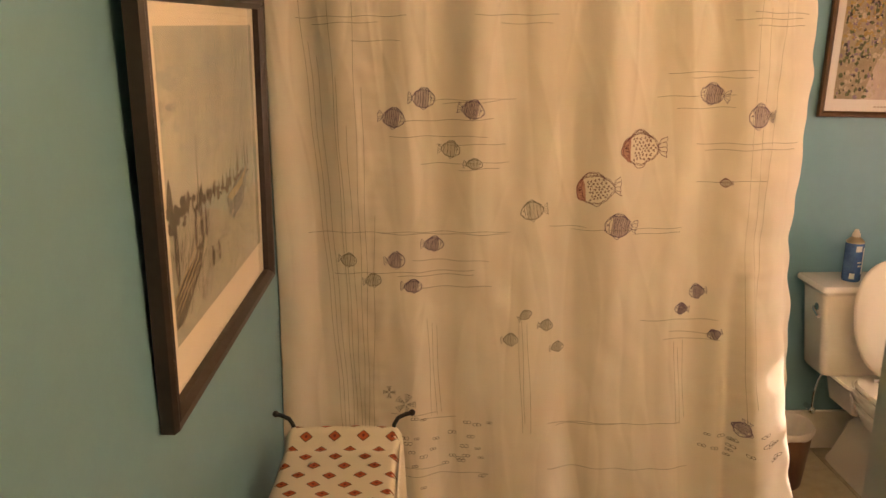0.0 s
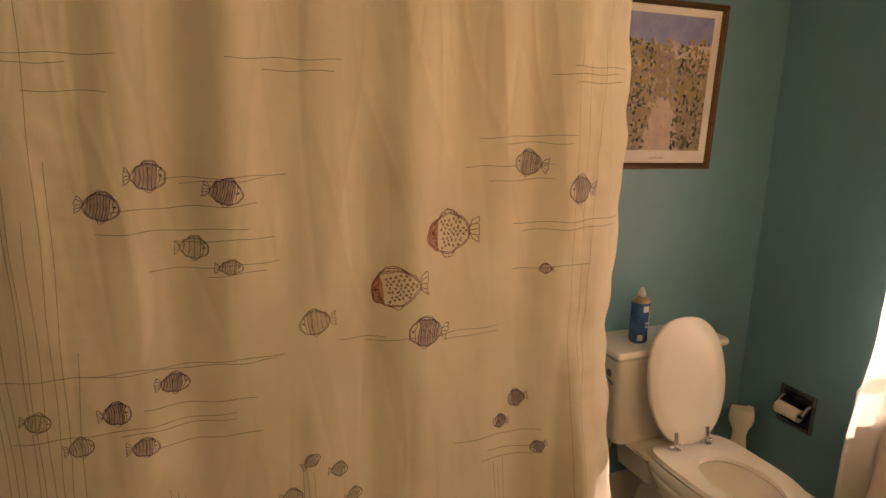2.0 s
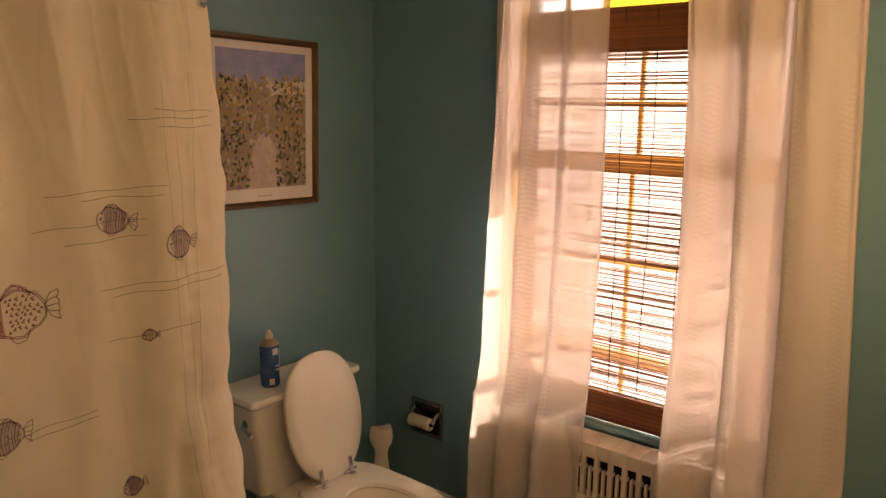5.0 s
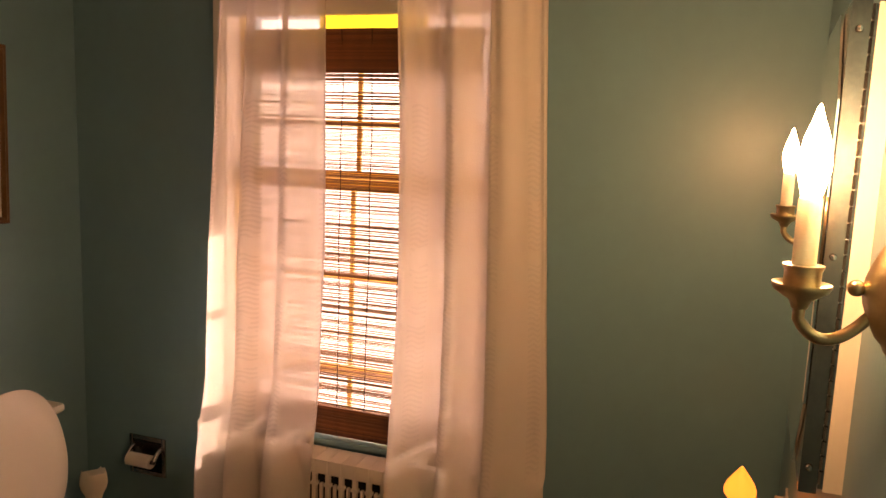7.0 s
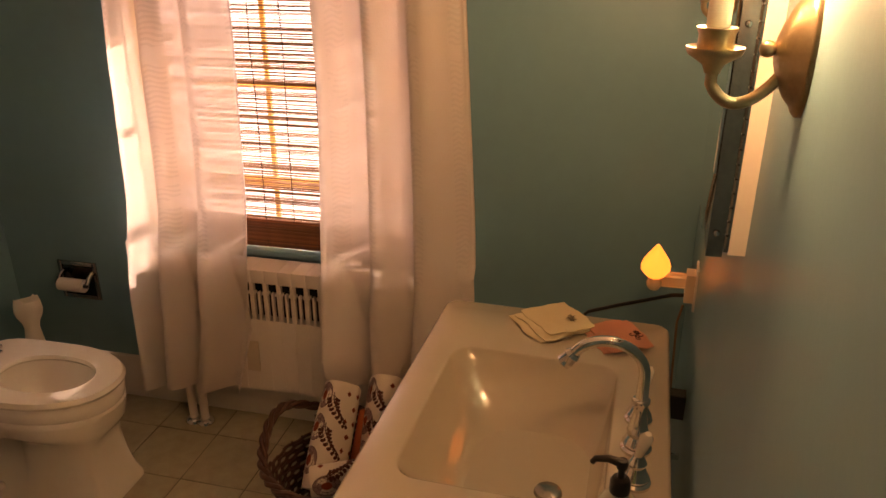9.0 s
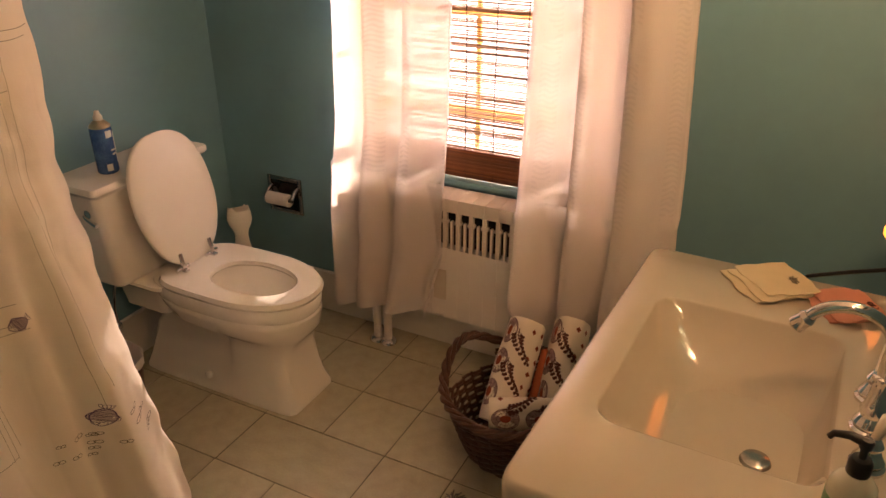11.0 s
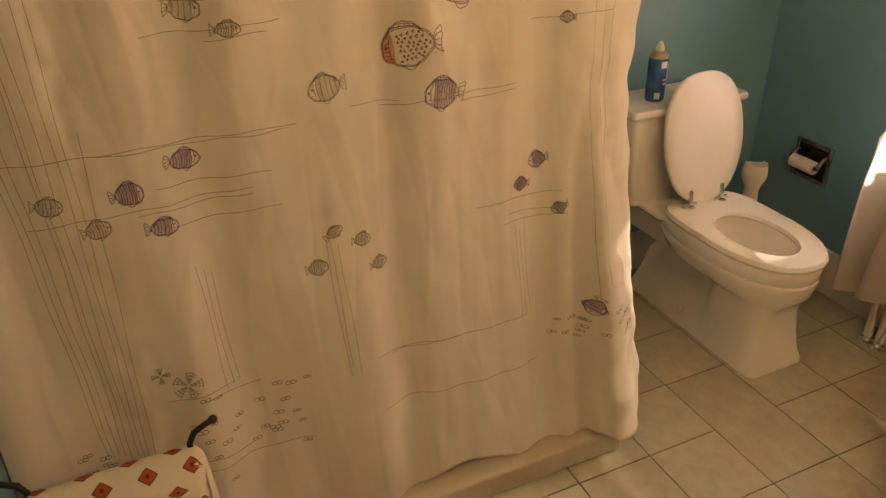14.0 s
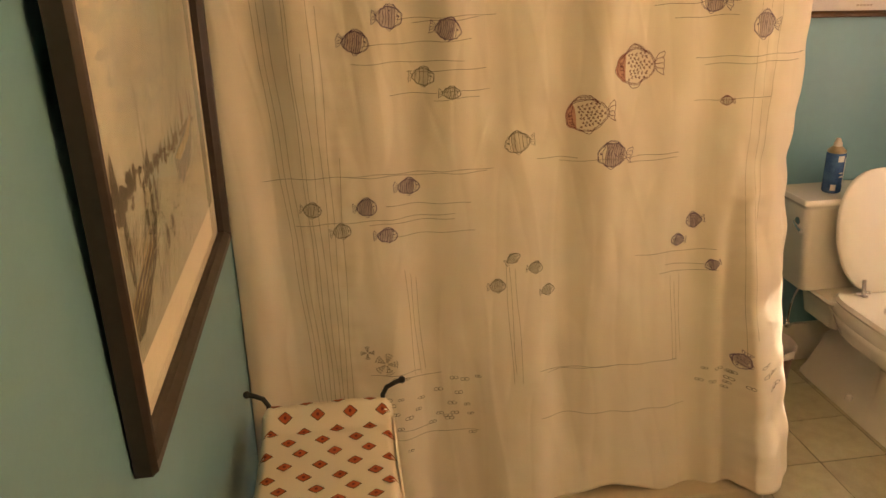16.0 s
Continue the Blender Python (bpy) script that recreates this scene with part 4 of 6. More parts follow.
# radiator
rad = thing("radiator", (-0.08, -1.30, 0.215), "white cast iron panel radiator with slotted grille below the window", "radiator")
RX0, RX1, RZ0, RZ1 = -0.145, -0.035, 0.215, 0.715
sec0 = None
for k in range(21):
    y = -0.76 - 0.0525 * k
    if sec0 is None:
        bm = bmesh.new()
        w = 0.0262
        box(bm, (RX0, -w, RZ0), (RX1, w, RZ0 + 0.30), 0.0006, 1)
        box(bm, (RX0, -w, RZ1 - 0.052), (RX1, w, RZ1), 0.0025, 2)
        for y0, y1 in ((-w, -w + 0.008), (-0.004, 0.004), (w - 0.008, w)):
            box(bm, (RX0 + 0.001, y0, RZ0 + 0.298), (RX0 + 0.018, y1, RZ1 - (0.05 if y0 != -0.004 else 0.088)), 0.001, 1)
        box(bm, (RX0 + 0.001, -w, RZ1 - 0.098), (RX0 + 0.018, -w + 0.014, RZ1 - 0.086), 0.001, 1)
        box(bm, (RX0 + 0.001, w - 0.014, RZ1 - 0.098), (RX0 + 0.018, w, RZ1 - 0.086), 0.001, 1)
        sec0 = part("section", bm, RADPAINT, rad, smooth=True)
        sec0.location = (0, y, 0)
    else:
        ob = new("section", sec0.data)
        ob.parent = rad
        ob.matrix_parent_inverse = sec0.matrix_parent_inverse
        ob.location = (0, y, 0)
# near-black block paints in the shade behind the grille slots
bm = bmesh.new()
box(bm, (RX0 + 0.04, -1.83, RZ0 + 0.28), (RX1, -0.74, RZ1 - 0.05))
part("core", bm, DARK, rad, "core block painted near-black for the shade inside")
bm = bmesh.new()
box(bm, (RX0 - 0.007, -1.162, 0.297), (RX0 - 0.0005, -1.111, 0.424), 0.002)
part("access_plate", bm, mat("ivory_plate", (0.60, 0.52, 0.42), 0.4, var=0.1), rad, "small ivory access plate")
for yy in (-0.825, -0.875):
    bm = bmesh.new()
    tube(bm, [(-0.115, yy, 0.0), (-0.115, yy, 0.215)], 0.0165, 14)
    p = part("pipe", bm, RADPAINT, rad, "white painted riser pipe", smooth=True)
    bm = bmesh.new()
    lathe(bm, [(0.017, 0.018), (0.026, 0.014), (0.034, 0.006), (0.036, 0.0)][::-1], (-0.115, yy, 0.0005), "z", 20)
    part("escutcheon", bm, CHROME, p, "chrome floor plate", smooth=True)

# ---- vanity wall ----
SM = Matrix.Translation((-1.003, -2.246, 0)) @ Matrix.Rotation(radians(-2.0), 4, "Z")
sink = thing("sink", (-1.003, -2.246, 0.60), "wide biscuit-white porcelain sink with a rectangular basin, carried on the wall", "sink")
SZT = 0.872
W, D = 0.985, 0.605
bx, by, bw, bd = -0.012, 0.017, 0.500, 0.395
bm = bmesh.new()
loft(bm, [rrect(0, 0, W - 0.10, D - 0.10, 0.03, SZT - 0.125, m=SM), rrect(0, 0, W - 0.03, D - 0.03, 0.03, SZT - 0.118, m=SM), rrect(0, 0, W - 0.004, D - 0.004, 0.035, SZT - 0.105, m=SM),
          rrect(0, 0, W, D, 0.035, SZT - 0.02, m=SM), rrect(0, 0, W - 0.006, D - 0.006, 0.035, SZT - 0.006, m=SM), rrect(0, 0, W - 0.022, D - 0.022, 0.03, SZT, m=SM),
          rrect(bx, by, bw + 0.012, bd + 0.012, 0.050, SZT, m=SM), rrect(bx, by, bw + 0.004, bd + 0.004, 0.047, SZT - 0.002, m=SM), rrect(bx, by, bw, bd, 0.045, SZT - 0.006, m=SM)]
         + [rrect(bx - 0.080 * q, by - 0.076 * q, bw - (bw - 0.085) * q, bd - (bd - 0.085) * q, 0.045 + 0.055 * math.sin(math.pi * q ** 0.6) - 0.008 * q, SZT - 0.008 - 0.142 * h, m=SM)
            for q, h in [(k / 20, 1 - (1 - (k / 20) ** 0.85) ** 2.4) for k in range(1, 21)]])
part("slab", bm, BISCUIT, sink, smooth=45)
for u in (-0.36, 0.36):
    bm = bmesh.new()
    box(bm, (u - 0.02, -D / 2 - 0.075, SZT - 0.19), (u + 0.02, 0.15, SZT - 0.120), 0.004, 2, SM)
    part("bracket", bm, IRON, sink, "dark wall bracket")
dp = SM @ Vector((bx - 0.080, by - 0.084, 0))
bm = bmesh.new()
lathe(bm, [(0.010, -0.02), (0.030, -0.012), (0.035, 0.0), (0.034, 0.004), (0.026, 0.006)], (dp.x, dp.y, SZT - 0.1485), "z", 24)
lathe(bm, [(0.005, 0.0), (0.026, 0.002), (0.030, 0.008), (0.027, 0.014), (0.014, 0.018), (0.0, 0.019)], (dp.x, dp.y, SZT - 0.132), "z", 24)
part("drain_stopper", bm, DARKCHROME, sink, "domed chrome drain stopper", smooth=True)
bm = bmesh.new()
tube(bm, [(dp.x, dp.y, SZT - 0.17), (dp.x, dp.y, SZT - 0.33), (dp.x, dp.y - 0.04, SZT - 0.38), (dp.x, dp.y - 0.08, SZT - 0.36), (dp.x, ys(dp.x) + 0.001, SZT - 0.34)], 0.017, 12)
part("trap", bm, CHROME, sink, "chrome drain trap", smooth=True)
for u in (-0.22, 0.0, 0.3):
    p = SM @ Vector((u, -D / 2 - 0.03, 0))
    bm = bmesh.new()
    yw = ys(p.x)
    tube(bm, [(p.x, yw, 0.60), (p.x, yw + 0.06, 0.60)], 0.009, 10)
    ball(bm, (p.x, yw + 0.045, 0.60), 0.015)
    tube(bm, [(p.x, yw + 0.045, 0.61), (p.x + 0.01, yw + 0.05, 0.70), (p.x, yw + 0.075, 0.80)], 0.006, 8)
    part("stop_valve", bm, CHROME, sink, "chrome stop valve", smooth=True)

# faucet
FX, FY = -1.075, -2.475
fau = thing("faucet", (FX, FY, SZT), "chrome gooseneck faucet with two porcelain lever handles", "faucet")
bm = bmesh.new()
lathe(bm, [(0.031, 0), (0.031, 0.006), (0.026, 0.010), (0.028, 0.018), (0.024, 0.026), (0.019, 0.034), (0.022, 0.044), (0.018, 0.058), (0.0135, 0.085), (0.013, 0.105), (0.017, 0.110), (0.017, 0.117), (0.012, 0.121)], (FX, FY, SZT), "z", 24)
part("base", bm, CHROME, fau, smooth=True)
bm = bmesh.new()
pts = [Vector((FX, FY, SZT + 0.115)), Vector((FX, FY, SZT + 0.16))]
pts += [Vector((FX + 0.0, FY + 0.072 - 0.072 * math.cos(a), SZT + 0.17 + 0.066 * math.sin(a))) for a in [radians(10 * k) for k in range(0, 16)]]
tube(bm, pts, [0.0125, 0.0115] + [0.0108] * (len(pts) - 2), 14)
e = pts[-1]
dd = (pts[-1] - pts[-2]).normalized()
tube(bm, [e, e + dd * 0.008, e + dd * 0.012, e + dd * 0.03, e + dd * 0.034], [0.013, 0.0165, 0.0145, 0.0165, 0.013], 14)
part("spout", bm, CHROME, fau, smooth=True)
for dx in (-0.105, 0.10):
    hx, hy = FX + dx, FY - 0.002 - dx * 0.035
    bm = bmesh.new()
    lathe(bm, [(0.029, 0), (0.029, 0.006), (0.024, 0.010), (0.026, 0.018), (0.020, 0.028), (0.015, 0.040), (0.018, 0.048), (0.014, 0.056), (0.009, 0.064)], (hx, hy, SZT), "z", 22)
    h = part("handle", bm, CHROME, fau, smooth=True)
    bm = bmesh.new()
    a = Vector((hx, hy, SZT + 0.060))
    b = a + Vector((-0.012 if dx < 0 else 0.022, -0.012, 0.062))
    tube(bm, [a, a + (b - a) * 0.2, a + (b - a) * 0.5, a + (b - a) * 0.85, b], [0.007, 0.0085, 0.0115, 0.0125, 0.006], 12)
    part("lever", bm, PORCELAIN, h, "white porcelain lever", smooth=True)

# medicine cabinet
cab = thing("medicine_cabinet", (-1.19, ys(-1.19), 1.42), "mirrored medicine cabinet with a clipped-corner mirror and metal door", "cabinet")
CX0, CX1, CZ0, CZ1 = -1.375, -0.985, 1.425, 2.02


def cbox(bm, u0, u1, d0, d1, z0, z1):
    lo = [Vector((x, ys(x) + d, z0)) for x, d in ((u0, d0), (u1, d0), (u1, d1), (u0, d1))]
    return loft(bm, [lo, [Vector((p.x, p.y, z1)) for p in lo]])


bm = bmesh.new()
cbox(bm, CX0, CX1, 0.0, 0.022, CZ0, CZ1)
part("body", bm, TRIM, cab, "cream painted steel body")
bm = bmesh.new()
cbox(bm, CX0 + 0.001, CX0 + 0.004, 0.022, 0.028, CZ0 + 0.003, CZ1 - 0.003)
for k in range(30):
    z = CZ0 + 0.01 + k * 0.0195
    tube(bm, [(CX0, ys(CX0) + 0.026, z), (CX0, ys(CX0) + 0.026, z + 0.017)], 0.0032, 6)
hg = part("piano_hinge", bm, DARKCHROME, cab, "long worn metal hinge")
bm = bmesh.new()
cbox(bm, CX0, CX1, 0.029, 0.050, CZ0 - 0.004, CZ1 + 0.004)
dor = part("door", bm, DARKCHROME, cab, "brushed metal door frame")
for z in (CZ0 + 0.03, (CZ0 + CZ1) / 2, CZ1 - 0.03):
    bm = bmesh.new()
    lathe(bm, [(0.0045, -0.002), (0.0035, -0.004), (0.001, -0.005)], (CX0, ys(CX0) + 0.040, z), "x", 10)
    part("screw", bm, CHROME, dor)
bm = bmesh.new()
cl = []
for d, g in ((0.0515, 0.0), (0.0545, 0.0), (0.0555, 0.006)):
    pts = []
    for x, z in ((CX0 + 0.004, CZ0 + 0.11), (CX0 + 0.10, CZ0 - 0.002), (CX1 - 0.10, CZ0 - 0.002), (CX1 - 0.004, CZ0 + 0.11),
                 (CX1 - 0.004, CZ1 - 0.11), (CX1 - 0.10, CZ1 + 0.002), (CX0 + 0.10, CZ1 + 0.002), (CX0 + 0.004, CZ1 - 0.11)):
        mx, mz = (CX0 + CX1) / 2, (CZ0 + CZ1) / 2
        x, z = mx + (x - mx) * (1 - g * 4), mz + (z - mz) * (1 - g * 3)
        pts.append(Vector((x, ys(x) + d, z)))
    cl.append(list(reversed(pts)))
loft(bm, cl)
part("mirror", bm, MIRROR, cab, "bevelled mirror glass")


# sconces
def sconce(x):
    y0 = ys(x)
    s = thing("wall_sconce", (x, y0, 1.72), "brushed brass candle sconce with a lit flame bulb", "sconce", "sconces beside the mirror")
    bm = bmesh.new()
    loops = []
    for d, k in ((0.0, 1.0), (0.005, 1.0), (0.009, 0.93), (0.010, 0.85), (0.018, 0.70), (0.026, 0.42), (0.030, 0.22), (0.031, 0.10)):
        loops.append([Vector((x + 0.037 * k * math.cos(a), y0 + d, 1.722 + 0.060 * k * math.sin(a))) for a in [-2 * math.pi * i / 32 for i in range(32)]])
    loft(bm, loops)
    part("backplate", bm, BRONZE, s, smooth=True)
    bm = bmesh.new()
    ball(bm, (x, y0 + 0.037, 1.724), 0.0080)
    part("knob", bm, BRONZE, s, smooth=True)
    cy = y0 + 0.083
    bm = bmesh.new()
    tube(bm, [(x, y0 + 0.022, 1.700)] + arc((x, y0 + 0.030, 1.690), (x, y0 + 0.062, 1.655), (x, cy, 1.690), 12) + [(x, cy, 1.71)], 0.0058, 10)
    part("arm", bm, BRONZE, s, smooth=True)
    bm = bmesh.new()
    lathe(bm, [(0.007, 1.700), (0.010, 1.708), (0.024, 1.717), (0.0265, 1.722), (0.0265, 1.7245), (0.023, 1.7235), (0.0165, 1.722), (0.0165, 1.736), (0.0185, 1.740), (0.0185, 1.742), (0.0150, 1.742)], (x, cy, 0), "z", 28)
    part("drip_cup", bm, BRONZE, s, smooth=True)
    bm = bmesh.new()
    lathe(bm, [(0.0108, 1.735), (0.0108, 1.803), (0.0098, 1.805)], (x, cy, 0), "z", 20)
    part("candle_sleeve", bm, mat("candle_sleeve", (0.72, 0.66, 0.54), 0.5, var=0.08), s, "cream candle sleeve", smooth=True)
    bm = bmesh.new()
    lathe(bm, [(0.0085, 1.8055), (0.011, 1.815), (0.0148, 1.832), (0.0143, 1.845), (0.0105, 1.862), (0.0055, 1.876), (0.0018, 1.888), (0.0, 1.891)], (x, cy, 0), "z", 14)
    part("flame_bulb", bm, BULB, s, "lit flame-shaped bulb", smooth=True)


sconce(-1.605)
sconce(-0.775)


# ---- pictures ----
def frame_bars(bm, m, w, h, fw, d, step=True):
    """Four mitred bars of a picture frame in the plane of m (x across, y up, z out)."""
    prof = ((0.0, 0.0), (0.0, d * 0.75), (fw * 0.18, d), (fw * 0.5, d * 0.9), (fw * 0.62, d * 0.98), (fw * 0.85, d * 0.72), (fw, d * 0.6), (fw, 0.0))
    loops = []
    for u, z in prof:
        loops.append([m @ Vector((sx * (w / 2 - u), sy * (h / 2 - u), z)) for sx, sy in ((-1, -1), (1, -1), (1, 1), (-1, 1))])
    rs = [ring(bm, l) for l in loops]
    for a, b in zip(rs, rs[1:] + rs[:1]):
        bridge(bm, a, b)
    return bm


def flat(bm, m, pts, z):
    bm.faces.new([bm.verts.new(m @ Vector((x, y, z))) for x, y in pts])


def blob(bm, m, cx, cy, rx, ry, z, k=9, rough=0.25):
    flat(bm, m, [(cx + rx * math.cos(a) * (1 + random.uniform(-rough, rough)), cy + ry * math.sin(a) * (1 + random.uniform(-rough, rough)))
                 for a in [2 * math.pi * i / k for i in range(k)]], z)


MATB = mat("mat_board", (0.66, 0.60, 0.48), 0.85, var=0.06, scale=6)
FRAMEW = mat("dark_walnut_frame", (0.055, 0.040, 0.034), 0.35, var=0.5, scale=6, stretch=(1, 1, 1), bump=0.1)
GILT = mat("gilt_brown_frame", (0.12, 0.060, 0.020), 0.35, metal=0.4, var=0.5, scale=15)
GLAZE = mat("picture_glass", (1, 1, 1), 0.03, trans=1.0)
GLAZE.node_tree.nodes["Principled BSDF"].inputs["IOR"].default_value = 1.10
random.seed(21)
# harbour print on the west wall
LM = Matrix.Translation((XL + 0.013, -1.373, 1.479)) @ Matrix(((0, 0, 1, 0), (1, 0, 0, 0), (0, 1, 0, 0), (0, 0, 0, 1))) @ Matrix.Rotation(radians(2.3), 4, "Z") @ Matrix.Rotation(radians(1.6), 4, "X")
PW, PH = 0.917, 0.797
pic = thing("framed_picture", (XL, -1.366, 1.48), "large framed harbour print with cream mat in a dark wooden frame", "picture")
bm = bmesh.new()
frame_bars(bm, LM, PW, PH, 0.031, 0.034)
part("frame", bm, FRAMEW, pic, smooth=25)
bm = bmesh.new()
box(bm, (-PW / 2 + 0.022, -PH / 2 + 0.022, -0.005), (PW / 2 - 0.022, PH / 2 - 0.022, 0.004), 0, 1, LM)
part("mat_board", bm, MATB, pic)
iw, ih, iu, iv = 0.372, 0.300, 0.026, 0.026
SKYP = mat("print_sky", (0.22, 0.250, 0.225), 0.8, color2=(0.42, 0.405, 0.325), scale=7)
SANDP = mat("print_sand", (0.37, 0.36, 0.28), 0.8, color2=(0.22, 0.23, 0.185), scale=14)
SEAP = mat("print_sea", (0.25, 0.31, 0.29), 0.8, color2=(0.33, 0.37, 0.32), scale=12)
INKP = mat("print_dark_wash", (0.022, 0.020, 0.015), 0.8, color2=(0.09, 0.078, 0.055), scale=30)
BLUEP = mat("print_blue_grey", (0.08, 0.11, 0.13), 0.8, color2=(0.14, 0.17, 0.17), scale=20)
OCHP = mat("print_ochre", (0.40, 0.31, 0.15), 0.8, color2=(0.3, 0.25, 0.15), scale=25)
bm = bmesh.new()
flat(bm, LM, [(iu + a * iw, iv + b * ih) for a, b in ((-1, -1), (1, -1), (1, 1), (-1, 1))], 0.0045)
art = part("print", bm, SKYP, pic, "pale harbour print")


def LU(u, v):
    return (iu - iw + 2 * iw * u, iv - ih + 2 * ih * v)


bm = bmesh.new()
for _ in range(95):
    u, v = random.uniform(0.05, 0.95), random.choice((0.55, 0.63, 0.72, 0.84)) + random.uniform(-0.04, 0.05)
    blob(bm, LM, *LU(u, v), min(random.uniform(0.008, 0.045), 0.9 * 2 * iw * min(u, 1 - u)), random.uniform(0.004, 0.014), 0.0047 + random.uniform(0, 0.00025), 10, 0.4)
part("cloud", bm, mat("print_cloud", (0.33, 0.335, 0.28), 0.8, color2=(0.24, 0.265, 0.24), scale=20), art, kind="stuff")
bm = bmesh.new()
flat(bm, LM, [LU(0, 0), LU(1, 0), LU(1, 0.30), LU(0.6, 0.27), LU(0.35, 0.36), LU(0, 0.38)], 0.0051)
part("beach", bm, SANDP, art)
bm = bmesh.new()
flat(bm, LM, [LU(0.25, 0.36), LU(0.6, 0.28), LU(1, 0.31), LU(1, 0.47), LU(0.5, 0.44), LU(0.25, 0.42)], 0.0048)
part("sea", bm, SEAP, art)
bm = bmesh.new()
for k in range(90):
    u = random.random() ** 1.6 * 0.92
    top = 0.395 + 0.09 * (1 - u) ** 2.2
    v = random.uniform(0.375 + 0.01 * u, top)
    blob(bm, LM, *LU(u, v), random.uniform(0.005, 0.016), random.uniform(0.003, 0.008 + 0.010 * (1 - u)), 0.0053 + random.uniform(0, 0.0003), 8, 0.4)
for k in range(16):
    u = 0.02 + 0.045 * k
    x, y = LU(u, 0.40)
    h = 0.012 + 0.03 * random.random() * (1 - 0.5 * u)
    flat(bm, LM, ((x - 0.004, y), (x + 0.004, y), (x + 0.004, y + h), (x, y + h + 0.006), (x - 0.004, y + h)), 0.0057)
blob(bm, LM, *LU(0.02, 0.46), 0.014, 0.045, 0.0056)
for u, h in ((0.255, 0.11), (0.62, 0.05), (0.70, 0.08), (0.78, 0.07), (0.82, 0.10)):
    x, y = LU(u, 0.40)
    flat(bm, LM, ((x - 0.0012, y), (x + 0.0012, y), (x + 0.0006, y + h), (x - 0.0006, y + h)), 0.0057)
for u in (0.70, 0.80, 0.84):
    x, y = LU(u, 0.40)
    flat(bm, LM, ((x + 0.002, y + 0.008), (x + 0.016, y + 0.010), (x + 0.003, y + 0.075)), 0.0058)
part("far_shore", bm, INKP, art)
bm = bmesh.new()
x, y = LU(0.68, 0.31)
flat(bm, LM, ((x - 0.10, y + 0.022), (x - 0.085, y - 0.02), (x - 0.05, y - 0.045), (x + 0.06, y - 0.025), (x + 0.12, y + 0.065)), 0.0060)
part("boat", bm, BLUEP, art)
bm = bmesh.new()
flat(bm, LM, ((x - 0.095, y + 0.022), (x - 0.05, y + 0.004), (x + 0.06, y + 0.022), (x + 0.115, y + 0.063), (x + 0.03, y + 0.038)), 0.0063)
part("boat_inside", bm, OCHP, art)
bm = bmesh.new()
flat(bm, LM, [LU(0, 0.06), LU(0.06, 0.06), LU(0.24, 0.18), LU(0.30, 0.30), LU(0.22, 0.25), LU(0, 0.17)], 0.0060)
for u, v, rx, ry in ((0.27, 0.33, 0.009, 0.045), (0.21, 0.30, 0.009, 0.04), (0.31, 0.32, 0.008, 0.04), (0.04, 0.30, 0.012, 0.08), (0.36, 0.17, 0.013, 0.022), (0.43, 0.17, 0.011, 0.024)):
    blob(bm, LM, *LU(u, v), rx, ry, 0.0064)
x, y = LU(0.255, 0.28)
flat(bm, LM, ((x - 0.002, y), (x + 0.002, y), (x + 0.004, y + 0.22), (x + 0.002, y + 0.22)), 0.0064)
for _ in range(45):
    blob(bm, LM, *LU(random.uniform(0.35, 0.95), random.uniform(0.04, 0.27)), random.uniform(0.002, 0.006), random.uniform(0.0015, 0.004), 0.0064, 6)
part("near_boat", bm, INKP, art)
bm = bmesh.new()
for k in range(4):
    flat(bm, LM, [LU(0, 0.085 + 0.025 * k), LU(0.22, 0.20 + 0.025 * k), LU(0.22, 0.207 + 0.025 * k), LU(0, 0.092 + 0.025 * k)], 0.0066)
part("boat_plank", bm, OCHP, art)
# loose brush strokes over the beach and the boats
for nm, col, cnt, u0, u1, v0, v1, size, lean in (
        ("cream_stroke", (0.50, 0.46, 0.35), 170, 0.02, 0.98, 0.03, 0.36, 0.011, 0.5), ("umber_stroke", (0.07, 0.058, 0.035), 120, 0.01, 0.34, 0.05, 0.34, 0.010, 0.9),
        ("slate_stroke", (0.12, 0.14, 0.14), 90, 0.55, 0.92, 0.22, 0.40, 0.009, 0.5)):
    bm = bmesh.new()
    for _ in range(cnt):
        u, v = random.uniform(u0, u1), random.uniform(v0, v1)
        cx, cy = LU(u, v)
        a, l, t = lean + random.gauss(0, 0.35), size * random.uniform(0.5, 1.3), size * random.uniform(0.10, 0.28)
        l = min(l, 0.9 * 2 * iw * min(u, 1 - u), 0.9 * 2 * ih * min(v, 1 - v))
        c, sn = math.cos(a), math.sin(a)
        z = 0.0068 + random.uniform(0, 0.0006)
        flat(bm, LM, [(cx + p * c - q * sn, cy + p * sn + q * c) for p, q in ((-l, -t * 0.4), (0, -t), (l, -t * 0.2), (l * 0.8, t * 0.5), (0, t), (-l * 0.9, t * 0.5))], z)
    part(nm, bm, mat(nm, col, 0.85, var=0.4, scale=40), art, kind="stuff")
bm = bmesh.new()
box(bm, (-PW / 2 + 0.026, -PH / 2 + 0.026, 0.0095), (PW / 2 - 0.026, PH / 2 - 0.026, 0.0115), 0, 1, LM)
g = part("glass", bm, GLAZE, pic)
g.visible_shadow = False

